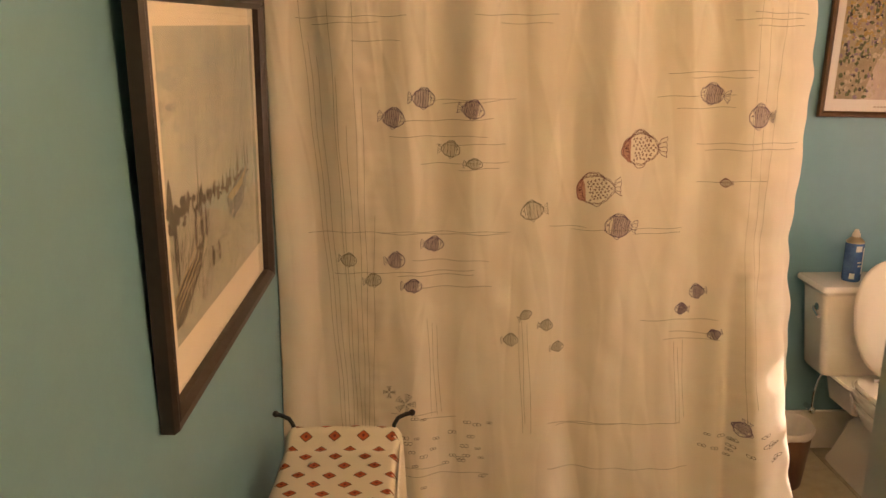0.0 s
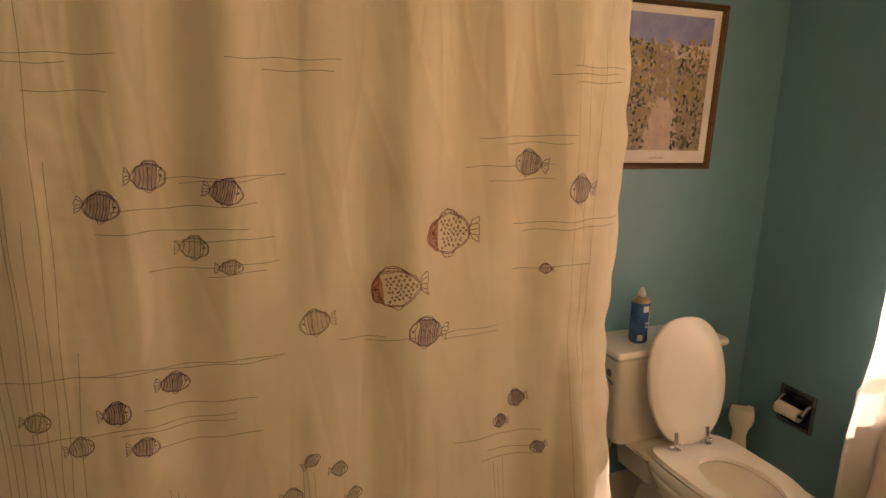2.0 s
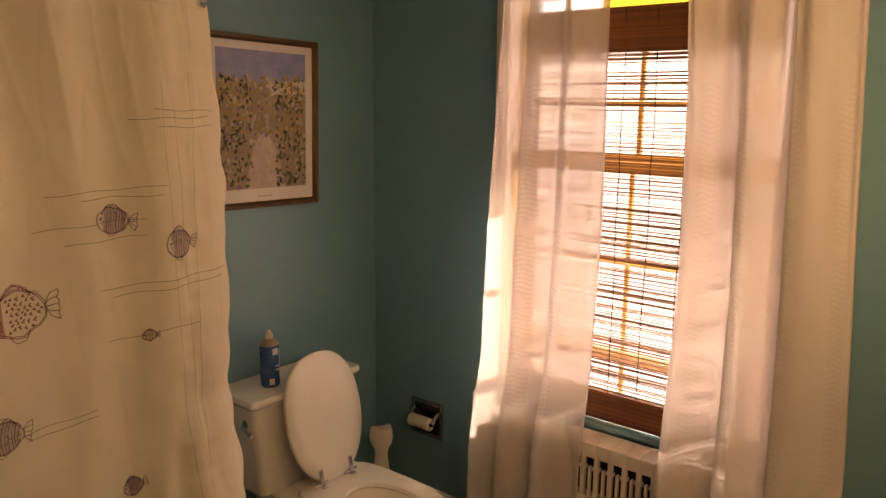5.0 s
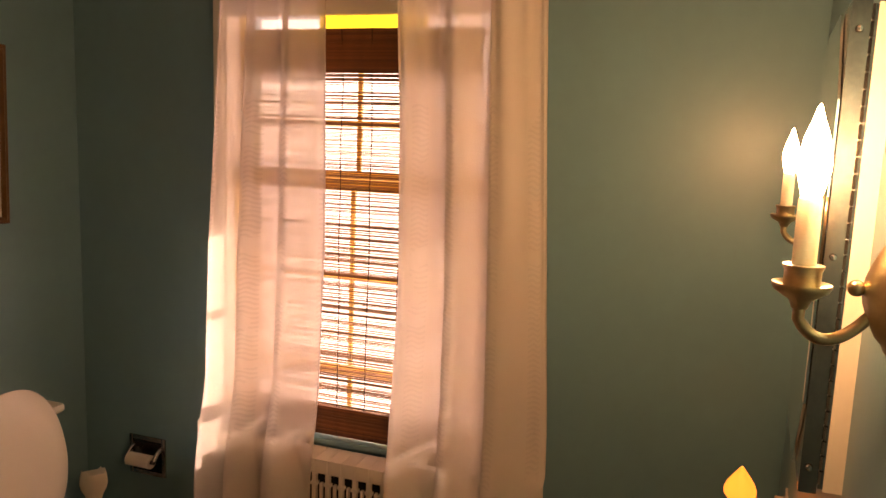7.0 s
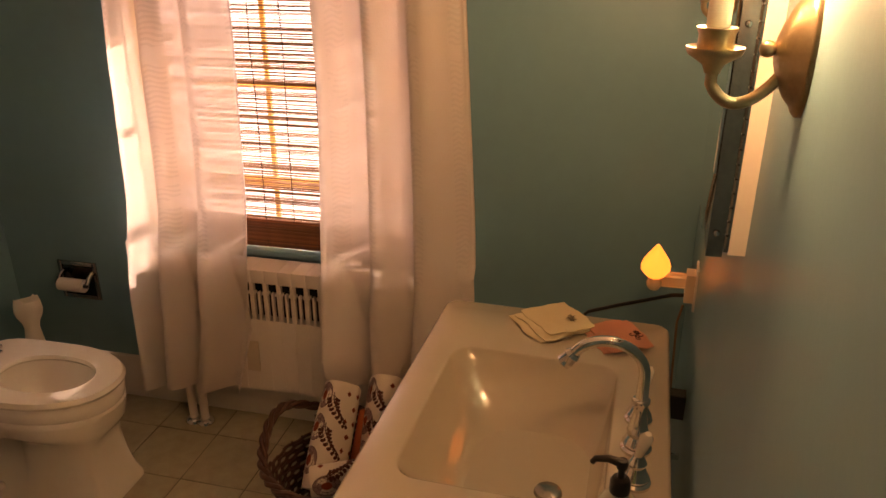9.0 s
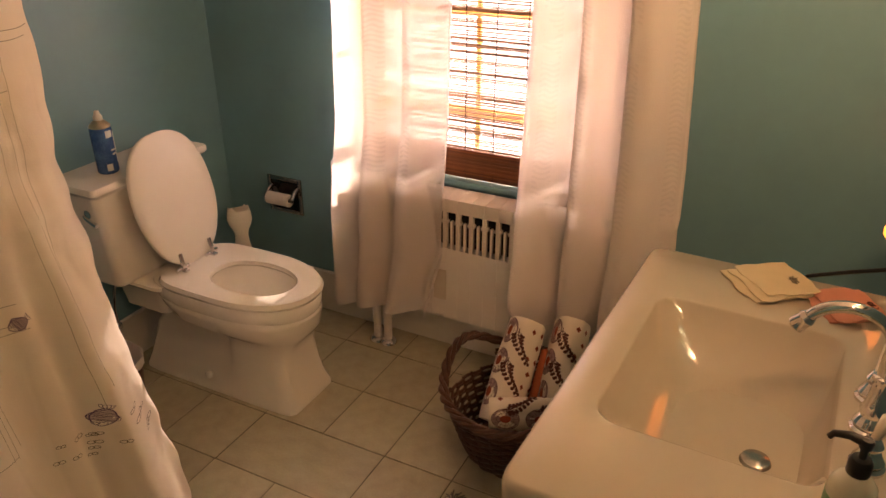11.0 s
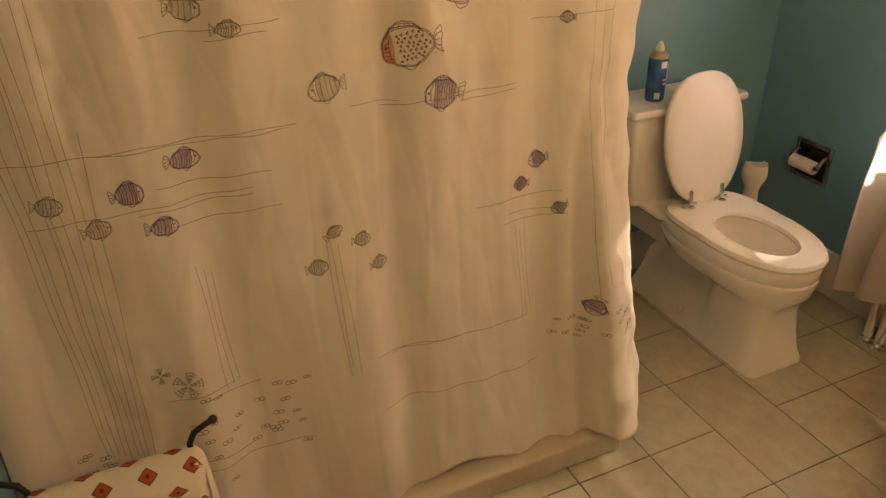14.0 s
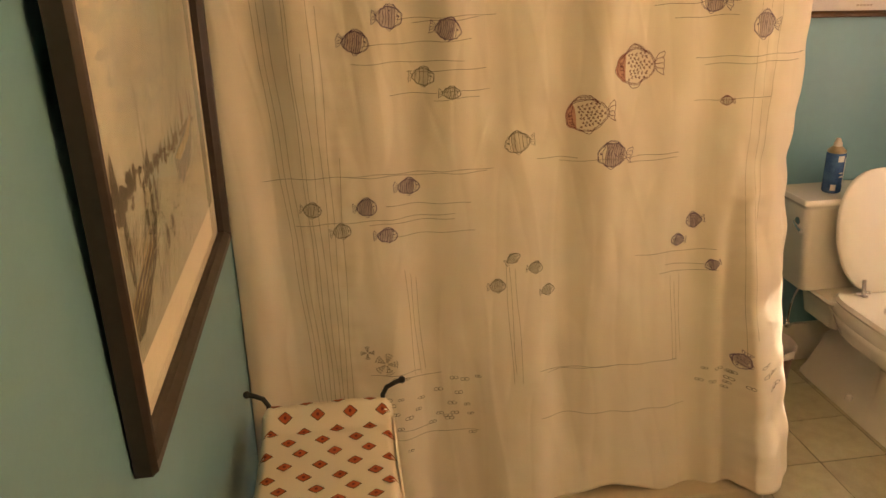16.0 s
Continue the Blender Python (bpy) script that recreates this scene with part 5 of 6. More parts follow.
# garden print on the north wall
GW, GH = 0.522, 0.628
GM = Matrix.Translation((-0.595, -0.004, 1.803)) @ Matrix(((1, 0, 0, 0), (0, 0, -1, 0), (0, 1, 0, 0), (0, 0, 0, 1))) @ Matrix.Rotation(radians(-1.4), 4, "Z")
pic = thing("framed_picture", (-0.595, -0.01, 1.80), "framed garden print with white mat in a narrow brown gilt frame", "picture")
bm = bmesh.new()
frame_bars(bm, GM, GW, GH, 0.024, 0.020)
part("frame", bm, GILT, pic, smooth=25)
bm = bmesh.new()
box(bm, (-GW / 2 + 0.02, -GH / 2 + 0.02, -0.002), (GW / 2 - 0.02, GH / 2 - 0.02, 0.004), 0, 1, GM)
part("mat_board", bm, mat("white_mat_board", (0.62, 0.60, 0.58), 0.85, var=0.05), pic)
gw, gh = GW / 2 - 0.058, GH / 2 - 0.062
bm = bmesh.new()
oy = 0.010
flat(bm, GM, ((-gw, -gh + oy), (gw, -gh + oy), (gw, gh + oy), (-gw, gh + oy)), 0.0045)
art = part("print", bm, mat("print_foliage", (0.20, 0.17, 0.11), 0.8, color2=(0.34, 0.28, 0.20), scale=14), pic, "garden print in dabs of colour")
bm = bmesh.new()
flat(bm, GM, ((-gw, gh + oy - 0.10), (gw, gh + oy - 0.12), (gw, gh + oy), (-gw, gh + oy)), 0.0048)
part("sky", bm, mat("print_blue_sky", (0.14, 0.18, 0.38), 0.8, color2=(0.27, 0.28, 0.44), scale=18), art)
bm = bmesh.new()
flat(bm, GM, ((0.03, gh + oy - 0.16), (gw, gh + oy - 0.15), (gw, gh + oy - 0.10), (0.03, gh + oy - 0.11)), 0.0051)
part("white_house", bm, mat("print_white", (0.52, 0.47, 0.42), 0.8, var=0.2, scale=20), art)
bm = bmesh.new()
flat(bm, GM, ((-0.09, -gh + oy), (0.10, -gh + oy), (0.06, -0.10), (0.02, -0.04), (-0.02, -0.04), (-0.05, -0.10)), 0.0051)
part("garden_path", bm, mat("print_path", (0.50, 0.41, 0.33), 0.8, color2=(0.36, 0.30, 0.28), scale=22), art)
for nm, col, cnt in (("yellow_dab", (0.40, 0.28, 0.10), 190), ("green_dab", (0.11, 0.13, 0.06), 240), ("cream_dab", (0.50, 0.42, 0.32), 170), ("mauve_dab", (0.24, 0.18, 0.24), 130), ("dark_dab", (0.05, 0.045, 0.04), 110)):
    bm = bmesh.new()
    zz = 0.0054 + 0.0003 * random.random()
    for _ in range(cnt):
        x, y = random.uniform(-gw + 0.005, gw - 0.005), random.uniform(-gh + 0.005, gh * 0.62)
        if nm in ("green_dab", "dark_dab") and abs(x) < 0.05:
            continue
        if abs(x) < 0.055 and y < -0.06 and nm != "cream_dab":
            continue
        if nm == "yellow_dab":
            y = random.uniform(-0.05, gh * 0.65)
        blob(bm, GM, x, y + oy, random.uniform(0.003, 0.010), random.uniform(0.003, 0.012), zz + random.uniform(0, 0.0006), 6, 0.35)
    part(nm, bm, mat(nm, col, 0.8, var=0.5, scale=60), art, kind="stuff")
bm = bmesh.new()
for k in range(5):
    box(bm, (-0.032 + 0.014 * k, -gh - 0.022, 0.0043), (-0.022 + 0.014 * k, -gh - 0.016, 0.0047), 0, 1, GM)
part("caption_bar", bm, mat("caption_grey", (0.34, 0.30, 0.26), 0.8), pic)
bm = bmesh.new()
box(bm, (-GW / 2 + 0.021, -GH / 2 + 0.021, 0.0085), (GW / 2 - 0.021, GH / 2 - 0.021, 0.0105), 0, 1, GM)
g = part("glass", bm, GLAZE, pic)
g.visible_shadow = False

# ---- towel rack with towel ----
rack = thing("towel_rack", (-2.70, -1.25, 0.0), "black iron towel stand with curled ends", "towel rack")
RXA, RXB, RYF, RYN, RZT = -2.855, -2.555, -1.035, -1.46, 0.655
for x, sg in ((RXA, -1), (RXB, 1)):
    bm = bmesh.new()
    tube(bm, [(x, RYF, 0.0), (x, RYF, 0.64), (x, RYF + 0.002, 0.672), (x + sg * 0.012, RYF + 0.006, 0.692), (x + sg * 0.035, RYF + 0.012, 0.700), (x + sg * 0.05, RYF + 0.016, 0.702)], 0.0065, 10)
    ball(bm, (x + sg * 0.054, RYF + 0.017, 0.703), 0.010)
    part("back_post", bm, IRON, rack, smooth=True)
    bm = bmesh.new()
    tube(bm, [(x, RYN, 0.0), (x, RYN, 0.640)], 0.0065, 10)
    part("front_post", bm, IRON, rack, smooth=True)
    bm = bmesh.new()
    tube(bm, [(x, RYF, 0.615), (x, RYN, 0.615)], 0.006, 10)
    part("side_rail", bm, IRON, rack, smooth=True)
for y in (RYF, RYN):
    bm = bmesh.new()
    tube(bm, [(RXA, y, 0.640), (RXB, y, 0.640)], 0.006, 10)
    part("bar", bm, IRON, rack, smooth=True)
TOWEL = cloth("cream_printed_towel", (0.80, 0.73, 0.60), 0.0, 0.1, weave=1400)
tw = thing("towel", (-2.70, -1.25, 0.66), "cream towel printed with red diamond flowers, draped over a black stand", "towel")
L0, L1, L2 = 0.22, RYF - RYN + 0.03, 0.42


def towel_at(u, l, lift=0.0):
    """Across u from 0 to 1, along l metres from the hidden hem at the back."""
    x = RXA - 0.016 + u * (RXB - RXA + 0.036)
    wob = 0.006 * noise.noise(Vector((u * 4, l * 5, 2.0)))
    zc = RZT + 0.004
    if l < L0:
        y, z = RYF + 0.015 + lift, zc - (L0 - l)
    elif l < L0 + L1:
        t = (l - L0) / L1
        y = RYF + 0.015 - t * L1
        z = zc + lift + 0.014 * math.exp(-((t - 0.07) / 0.06) ** 2) - 0.016 * math.sin(math.pi * min(1, max(0, (t - 0.1) / 0.9))) - 0.010 * math.exp(-((t - 0.22) / 0.05) ** 2) + wob
    else:
        y, z = RYF + 0.015 - L1 - lift - 0.01 * math.sin((l - L0 - L1) * 6), zc - (l - L0 - L1)
    edge = max(0.0, abs(u - 0.5) - 0.43) / 0.07
    z -= 0.030 * edge ** 2
    x += 0.006 * math.sin(l * 9) * (u - 0.5) + (0.018 * (u - 0.5) * max(0, l - L0) / L1 if l > L0 else 0)
    return Vector((x, y, z))


bm = bmesh.new()
sheet(bm, lambda u, v: towel_at(u, v * (L0 + L1 + L2)), 40, 110)
thick(part("towel_cloth", bm, TOWEL, tw, smooth=60), 0.004, 1)
bm = bmesh.new()
sheet(bm, lambda u, v: Vector((RXB + 0.0195 + 0.004 * math.sin(u * 20) * v + 0.016 * math.sqrt(v), RYF + 0.012 - u * (L1 - 0.006), 0.636 - 0.33 * v - 0.008 * math.sin(u * 9) * v)), 40, 14)
thick(part("side_fall", bm, TOWEL, tw, smooth=60), 0.003)
MRED = mat("towel_red_print", (0.48, 0.105, 0.035), 0.85, var=0.3, scale=40)
MOLV = mat("towel_olive_print", (0.12, 0.085, 0.03), 0.85, var=0.3, scale=40)
MDRK = mat("towel_maroon_print", (0.16, 0.018, 0.012), 0.85)


def towel_patch(bm, u0, l0, ru, rl, lift, shape):
    n = 16
    c = bm.verts.new(towel_at(u0, l0, lift))
    vs = []
    for k in range(n):
        a = 2 * math.pi * k / n
        r = 1.0 if shape == 0 else (1.1 / (abs(math.cos(a)) + abs(math.sin(a))) ** 0.85 if shape == 1 else abs(math.cos(a)) ** 1.0 * 0.6 + 0.42)
        vs.append(bm.verts.new(towel_at(min(0.995, max(0.005, u0 + ru * r * math.cos(a))), l0 + rl * r * math.sin(a), lift)))
    for a, b in zip(vs, vs[1:] + vs[:1]):
        bm.faces.new((c, a, b))


bo, br_, bd_ = bmesh.new(), bmesh.new(), bmesh.new()
row, l = 0, 0.05
while l < L0 + L1 + L2 - 0.02:
    for k in range(5):
        u = 0.08 + 0.245 * k + (0.1225 if row % 2 else 0.0) + 0.02 * math.sin(row * 2.1)
        if 0.03 < u < 0.98 and not abs(l - L0) < 0.004:
            towel_patch(bo, u, l, 0.052, 0.0150, 0.0007, 1)
            towel_patch(br_, u, l, 0.043, 0.0128, 0.0012, 1)
            towel_patch(bd_, u, l, 0.011, 0.0045, 0.0018, 0)
    row += 1
    l += 0.046
part("leaf_print", bo, MOLV, tw, kind="stuff")
part("flower_print", br_, MRED, tw, kind="stuff")
part("flower_centre", bd_, MDRK, tw, kind="stuff")

# ---- round the toilet ----
can = thing("spray_can", (-0.706, -0.135, 0.836), "blue and white aerosol can standing on the toilet tank", "spray can")
CXN, CYN, CZN = -0.706, -0.135, 0.8365
bm = bmesh.new()
lathe(bm, [(0.028, 0.0), (0.0305, 0.003), (0.0315, 0.008), (0.0315, 0.142), (0.0300, 0.148)], (CXN, CYN, CZN), "z", 28)
part("can_body", bm, mat("blue_can_print", (0.018, 0.055, 0.20), 0.25, color2=(0.07, 0.17, 0.38), scale=26), can, smooth=True)
WLAB = mat("white_label_print", (0.62, 0.64, 0.64), 0.3, var=0.2, scale=50)
for a0, a1, z0, z1 in ((-1.9, -1.2, 0.118, 0.140), (-1.0, -0.35, 0.030, 0.132), (-2.3, -1.75, 0.012, 0.034), (-1.55, -1.1, 0.060, 0.066), (-1.6, -1.1, 0.074, 0.079)):
    bm = bmesh.new()
    k = 10
    r = 0.0319
    loops = [[Vector((CXN + r * math.cos(a), CYN + r * math.sin(a), CZN + z)) for a in [a0 + (a1 - a0) * i / k for i in range(k + 1)]] for z in (z0, z0 + 0.7 * (z1 - z0), z1)]
    rs = [ring(bm, l) for l in loops]
    for a, b in zip(rs, rs[1:]):
        bridge(bm, a, b, False)
    part("label_shape", bm, WLAB, can, "plain pale label shape")
bm = bmesh.new()
lathe(bm, [(0.0300, 0.148), (0.0310, 0.151), (0.0300, 0.155), (0.020, 0.165), (0.014, 0.170), (0.013, 0.173)], (CXN, CYN, CZN), "z", 24)
part("shoulder", bm, BRONZE, can, "metal can shoulder", smooth=True)
bm = bmesh.new()
lathe(bm, [(0.014, 0.171), (0.0135, 0.182), (0.010, 0.188), (0.0075, 0.196), (0.006, 0.199)], (CXN, CYN, CZN), "z", 18)
part("nozzle", bm, mat("beige_plastic", (0.62, 0.56, 0.48), 0.35), can, "beige spray nozzle", smooth=True)

can.scale = (1.13, 1.13, 1.08)

tp = thing("toilet_paper_holder", (0.0, -0.315, 0.52), "recessed chrome holder set in the wall with a roll of paper", "paper holder")
TY0, TY1, TZ0, TZ1 = -0.405, -0.228, 0.436, 0.600
bm = bmesh.new()
for lo, hi in (((-0.008, TY0, TZ0), (-0.0005, TY0 + 0.018, TZ1)), ((-0.008, TY1 - 0.018, TZ0), (-0.0005, TY1, TZ1)),
               ((-0.008, TY0 + 0.018, TZ0), (-0.0005, TY1 - 0.018, TZ0 + 0.018)), ((-0.008, TY0 + 0.018, TZ1 - 0.018), (-0.0005, TY1 - 0.018, TZ1))):
    box(bm, lo, hi, 0.002)
part("flange", bm, DARKCHROME, tp, smooth=True)
bm = bmesh.new()
box(bm, (-0.003, TY0 + 0.018, TZ0 + 0.018), (-0.001, TY1 - 0.018, TZ1 - 0.018))
part("recess", bm, mat("dark_chrome_recess", (0.10, 0.10, 0.10), 0.15, metal=1.0, var=0.5, scale=20), tp)
for y in (TY0 + 0.022, TY1 - 0.022):
    bm = bmesh.new()
    tube(bm, [(-0.004, y, 0.555), (-0.03, y, 0.545), (-0.05, y, 0.520)], [0.010, 0.009, 0.011], 10)
    part("arm", bm, DARKCHROME, tp, smooth=True)
roll = thing("toilet_paper_roll", (-0.055, -0.335, 0.515), "nearly used white toilet paper roll on its holder", "toilet paper")
bm = bmesh.new()
R0, R1, RCX, RCZ = 0.009, 0.0265, -0.052, 0.518
loops = []
for r, y in ((R1, TY0 + 0.030), (R1, TY1 - 0.036), (R0 + 0.004, TY1 - 0.036), (R0 + 0.004, TY0 + 0.030)):
    loops.append([Vector((RCX + r * math.cos(a), y, RCZ + r * math.sin(a))) for a in [2 * math.pi * i / 28 for i in range(28)]])
rs = [ring(bm, l) for l in loops]
for a, b in zip(rs, rs[1:] + rs[:1]):
    bridge(bm, b, a)
part("paper", bm, mat("tissue_paper", (0.76, 0.72, 0.66), 0.9, var=0.05, bump=0.2), roll, smooth=35)
bm = bmesh.new()
tube(bm, [(RCX, TY0 + 0.018, RCZ), (RCX, TY1 - 0.018, RCZ)], 0.0085, 12)
part("spindle", bm, BLACK, roll, "dark spindle", smooth=True)

# brush holder: a slender white ceramic form with a two-peaked top
bm = bmesh.new()
BXc, BYc = -0.125, -0.150
loops = []
for z, rx, ry in ((0.0, 0.062, 0.062), (0.02, 0.064, 0.064), (0.12, 0.056, 0.056), (0.22, 0.042, 0.042), (0.30, 0.030, 0.030), (0.345, 0.026, 0.026), (0.37, 0.032, 0.030), (0.395, 0.046, 0.040), (0.42, 0.052, 0.044), (0.445, 0.050, 0.040), (0.458, 0.045, 0.030)):
    lp = []
    for i in range(32):
        a = 2 * math.pi * i / 32
        ear = 0.024 * max(0.0, (z - 0.44) / 0.018) * math.exp(-((abs(math.cos(a)) - 0.92) / 0.12) ** 2)
        rx, ry = (rx, ry) if i else (rx * 0.86, ry * 0.86)
        lp.append(Vector((BXc + rx * math.cos(a) * 0.82 - ry * math.sin(a) * 0.25, BYc + ry * math.sin(a) * 0.9 - rx * math.cos(a) * 0.55, z + ear)))
    loops.append(lp)
loft(bm, loops)
tagged(part("brush_holder", bm, PORCELAIN, None, smooth=40), "slender white glazed ceramic brush holder standing on the floor", "brush holder")

# waste basket
wb = thing("waste_basket", (-0.985, -0.27, 0.0), "brown waste basket with a white bag folded over its rim", "waste basket")
WXc, WYc = -0.990, -0.275
bm = bmesh.new()
lathe(bm, [(0.090, 0.0), (0.094, 0.006), (0.118, 0.255), (0.116, 0.257), (0.092, 0.012), (0.02, 0.010)], (WXc, WYc, 0.001), "z", 32)
part("bucket", bm, mat("brown_wood_pail", (0.13, 0.055, 0.028), 0.45, var=0.4, scale=10, stretch=(1, 1, 0.2)), wb, smooth=40)
bm = bmesh.new()
loops = []
for r, z in ((0.118, 0.238), (0.121, 0.242), (0.1225, 0.262), (0.119, 0.268), (0.113, 0.262), (0.105, 0.20), (0.09, 0.12)):
    loops.append([Vector((WXc + (r + 0.003 * math.sin(i * 1.9)) * math.cos(a), WYc + (r + 0.003 * math.sin(i * 1.9)) * math.sin(a), z + (0.006 * math.sin(i * 1.3) if z < 0.24 else 0))) for i, a in enumerate([2 * math.pi * i / 40 for i in range(40)])])
loft(bm, loops, False, False)
thick(part("bag", bm, mat("white_bag", (0.66, 0.62, 0.60), 0.35, var=0.1, bump=0.3, bscale=25), wb, "thin white bag", smooth=50), 0.0008)

# ---- basket with rolled towels ----
BKX, BKY = -0.472, -1.588
bas = thing("wicker_basket", (BKX, BKY, 0.0), "dark brown wicker basket with a looped handle, full of rolled towels", "basket")
WICK = mat("dark_wicker", (0.105, 0.042, 0.022), 0.45, var=0.55, scale=30, bump=0.3, bscale=120)
HA = radians(72)


def brim(a):
    """The rim's height round the basket: raised over the two handles."""
    return 0.245 + 0.085 * (max(0.0, math.cos(a - HA)) ** 6 + max(0.0, math.cos(a - HA - math.pi)) ** 6)


def brad(z):
    return 0.155 + 0.094 * (z / 0.28) ** 0.8


random.seed(7)
for k in range(17):
    zz = 0.008 + k * 0.0145
    bm = bmesh.new()
    pts = []
    for i in range(96):
        a = 2 * math.pi * i / 96
        wv = 0.0045 * math.sin(16 * a + (k % 2) * math.pi)
        r = brad(zz) + wv
        pts.append((BKX + r * math.cos(a), BKY + r * math.sin(a), zz + 0.0015 * math.sin(5 * a + k)))
    near = [i for i in range(96) if not (zz > 0.19 and (math.cos(2 * math.pi * i / 96 - HA) > 0.86 or math.cos(2 * math.pi * i / 96 - HA - math.pi) > 0.86))]
    if len(near) == 96:
        tube(bm, pts, 0.0058, 6, closed=True)
    else:
        runs, cur = [], []
        for i in range(96 + near[0] + 1):
            if i % 96 in near:
                cur.append(pts[i % 96])
            elif cur:
                runs.append(cur)
                cur = []
        bm.free()
        for r_ in runs[:2]:
            if len(r_) > 3:
                bm = bmesh.new()
                tube(bm, r_, 0.0058, 6)
                part("woven_strand", bm, WICK, bas, smooth=True)
        continue
    part("woven_strand", bm, WICK, bas, smooth=True)
for k in range(32):
    a = 2 * math.pi * k / 32
    bm = bmesh.new()
    tube(bm, [(BKX + brad(z) * math.cos(a), BKY + brad(z) * math.sin(a), z) for z in (0.0, 0.06, 0.12, 0.17, 0.19 if brim(a) > 0.272 else 0.245)], 0.0042, 6)
    part("stake", bm, WICK, bas, smooth=True)
for k in range(3):
    bm = bmesh.new()
    pts = []
    for i in range(140):
        a = 2 * math.pi * i / 140
        ph = 11 * a + 2 * math.pi * k / 3
        r = brad(0.26) + 0.010 * math.cos(ph)
        pts.append((BKX + r * math.cos(a), BKY + r * math.sin(a), brim(a) + 0.009 * math.sin(ph)))
    tube(bm, pts, 0.0085, 7, closed=True)
    part("braided_rim", bm, WICK, bas, smooth=True)
bm = bmesh.new()
lathe(bm, [(0.001, 0.001), (0.150, 0.001), (0.150, 0.008), (0.001, 0.008)], (BKX, BKY, 0.0), "z", 32)
part("base", bm, WICK, bas)

PRN = mat("print_brown", (0.095, 0.030, 0.025), 0.85, var=0.3, scale=50)
PRP = mat("print_plum", (0.36, 0.245, 0.25), 0.85, var=0.4, scale=60)
PRR = mat("print_rust", (0.30, 0.055, 0.025), 0.85, var=0.3, scale=50)
TOWEL2 = cloth("cream_print_towel", (0.80, 0.72, 0.62), 0.0, 0.08, weave=1400)
CORAL = cloth("coral_towel", (0.55, 0.16, 0.085), 0.0, 0.08, weave=1400)


def towel_roll(p0, p1, r, seed, face, label):
    """A rolled printed towel from its top end p0 to its foot p1; face: the side shown, as a direction."""
    p0, p1 = Vector(p0), Vector(p1)
    ax = (p1 - p0).normalized()
    L = (p1 - p0).length
    e1 = (Vector(face) - ax * Vector(face).dot(ax)).normalized()
    e2 = ax.cross(e1)
    t = thing("rolled_towel", p0, label, "towel", "rolled towels in the basket")

    def at(a, l, lift=0.0):
        q = r * (1 + 0.05 * math.sin(3 * a + seed) + 0.09 * noise.noise(Vector((1.6 * math.cos(a), 1.6 * math.sin(a) + l * 8, seed))) + 0.03 * noise.noise(Vector((4 * math.cos(a), 4 * math.sin(a), l * 30 + seed)))) * (1.0 + 0.10 * math.sin(math.pi * l / L)) + lift
        return p0 + ax * l + q * (math.cos(a) * e1 * 1.1 + math.sin(a) * e2 * 0.92)
    bm = bmesh.new()
    n = 40
    loops = [[at(2 * math.pi * i / n, l) for i in range(n)] for l in [L * k / 16 for k in range(17)]]
    rs = [ring(bm, l) for l in loops]
    for a, b in zip(rs, rs[1:]):
        bridge(bm, a, b)
    inner = [ring(bm, [p0 + ax * d + (at(2 * math.pi * i / n, 0.0) - p0) * k for i in range(n)]) for k, d in ((0.93, -0.006), (0.80, -0.001), (0.72, 0.004), (0.62, -0.004), (0.5, 0.004), (0.36, -0.003), (0.15, 0.004))]
    for a, b in zip([rs[0]] + inner, inner):
        bridge(bm, b, a)
    bm.faces.new(inner[-1])
    bm.faces.new(list(reversed(rs[-1])))
    part("towel_cloth", bm, TOWEL2, t, smooth=60)

    def strip(bm, pts, w, lift=0.0012):
        vs = []
        for i, (a, l) in enumerate(pts):
            a0, l0 = pts[max(i - 1, 0)]
            a1, l1 = pts[min(i + 1, len(pts) - 1)]
            d = Vector(((a1 - a0) * r, l1 - l0))
            d = d.normalized() if d.length > 1e-9 else Vector((1, 0))
            vs.append((bm.verts.new(at(a - d.y * w / r / 2, l + d.x * w / 2, lift)), bm.verts.new(at(a + d.y * w / r / 2, l - d.x * w / 2, lift))))
        for (a, b), (c, d) in zip(vs, vs[1:]):
            bm.faces.new((a, b, d, c))

    def spot(bm, a0, l0, ra, rl, lift, n=12, sq=False):
        c = bm.verts.new(at(a0, l0, lift))
        vs = []
        for k in range(n):
            b = 2 * math.pi * k / n
            q = 1.0 if not sq else 1 / (abs(math.cos(b)) + abs(math.sin(b)))
            vs.append(bm.verts.new(at(a0 + ra / r * q * math.cos(b), l0 + rl * q * math.sin(b), lift)))
        for a, b in zip(vs, vs[1:] + vs[:1]):
            bm.faces.new((c, a, b))
    b1, b2, b3 = bmesh.new(), bmesh.new(), bmesh.new()
    for l in (0.045, 0.045 + 0.105, 0.045 + 0.21):
        if l > L - 0.03:
            break
        a0 = 0.85
        spot(b2, a0, l, 0.030, 0.042, 0.0008, 18)
        for k in range(12):
            b = 2 * math.pi * k / 12
            strip(b1, [(a0 + q * 0.030 / r * math.cos(b), l + q * 0.042 * math.sin(b)) for q in (0.45, 1.0)], 0.0010, 0.0016)
        strip(b1, [(a0 + 0.031 / r * math.cos(b), l + 0.043 * math.sin(b)) for b in [2 * math.pi * k / 24 for k in range(25)]], 0.0018, 0.0016)
        strip(b1, [(a0 + 0.019 / r * math.cos(b), l + 0.027 * math.sin(b)) for b in [2 * math.pi * k / 24 for k in range(25)]], 0.0011, 0.0016)
        spot(b3, a0, l, 0.011, 0.017, 0.0020, 14)
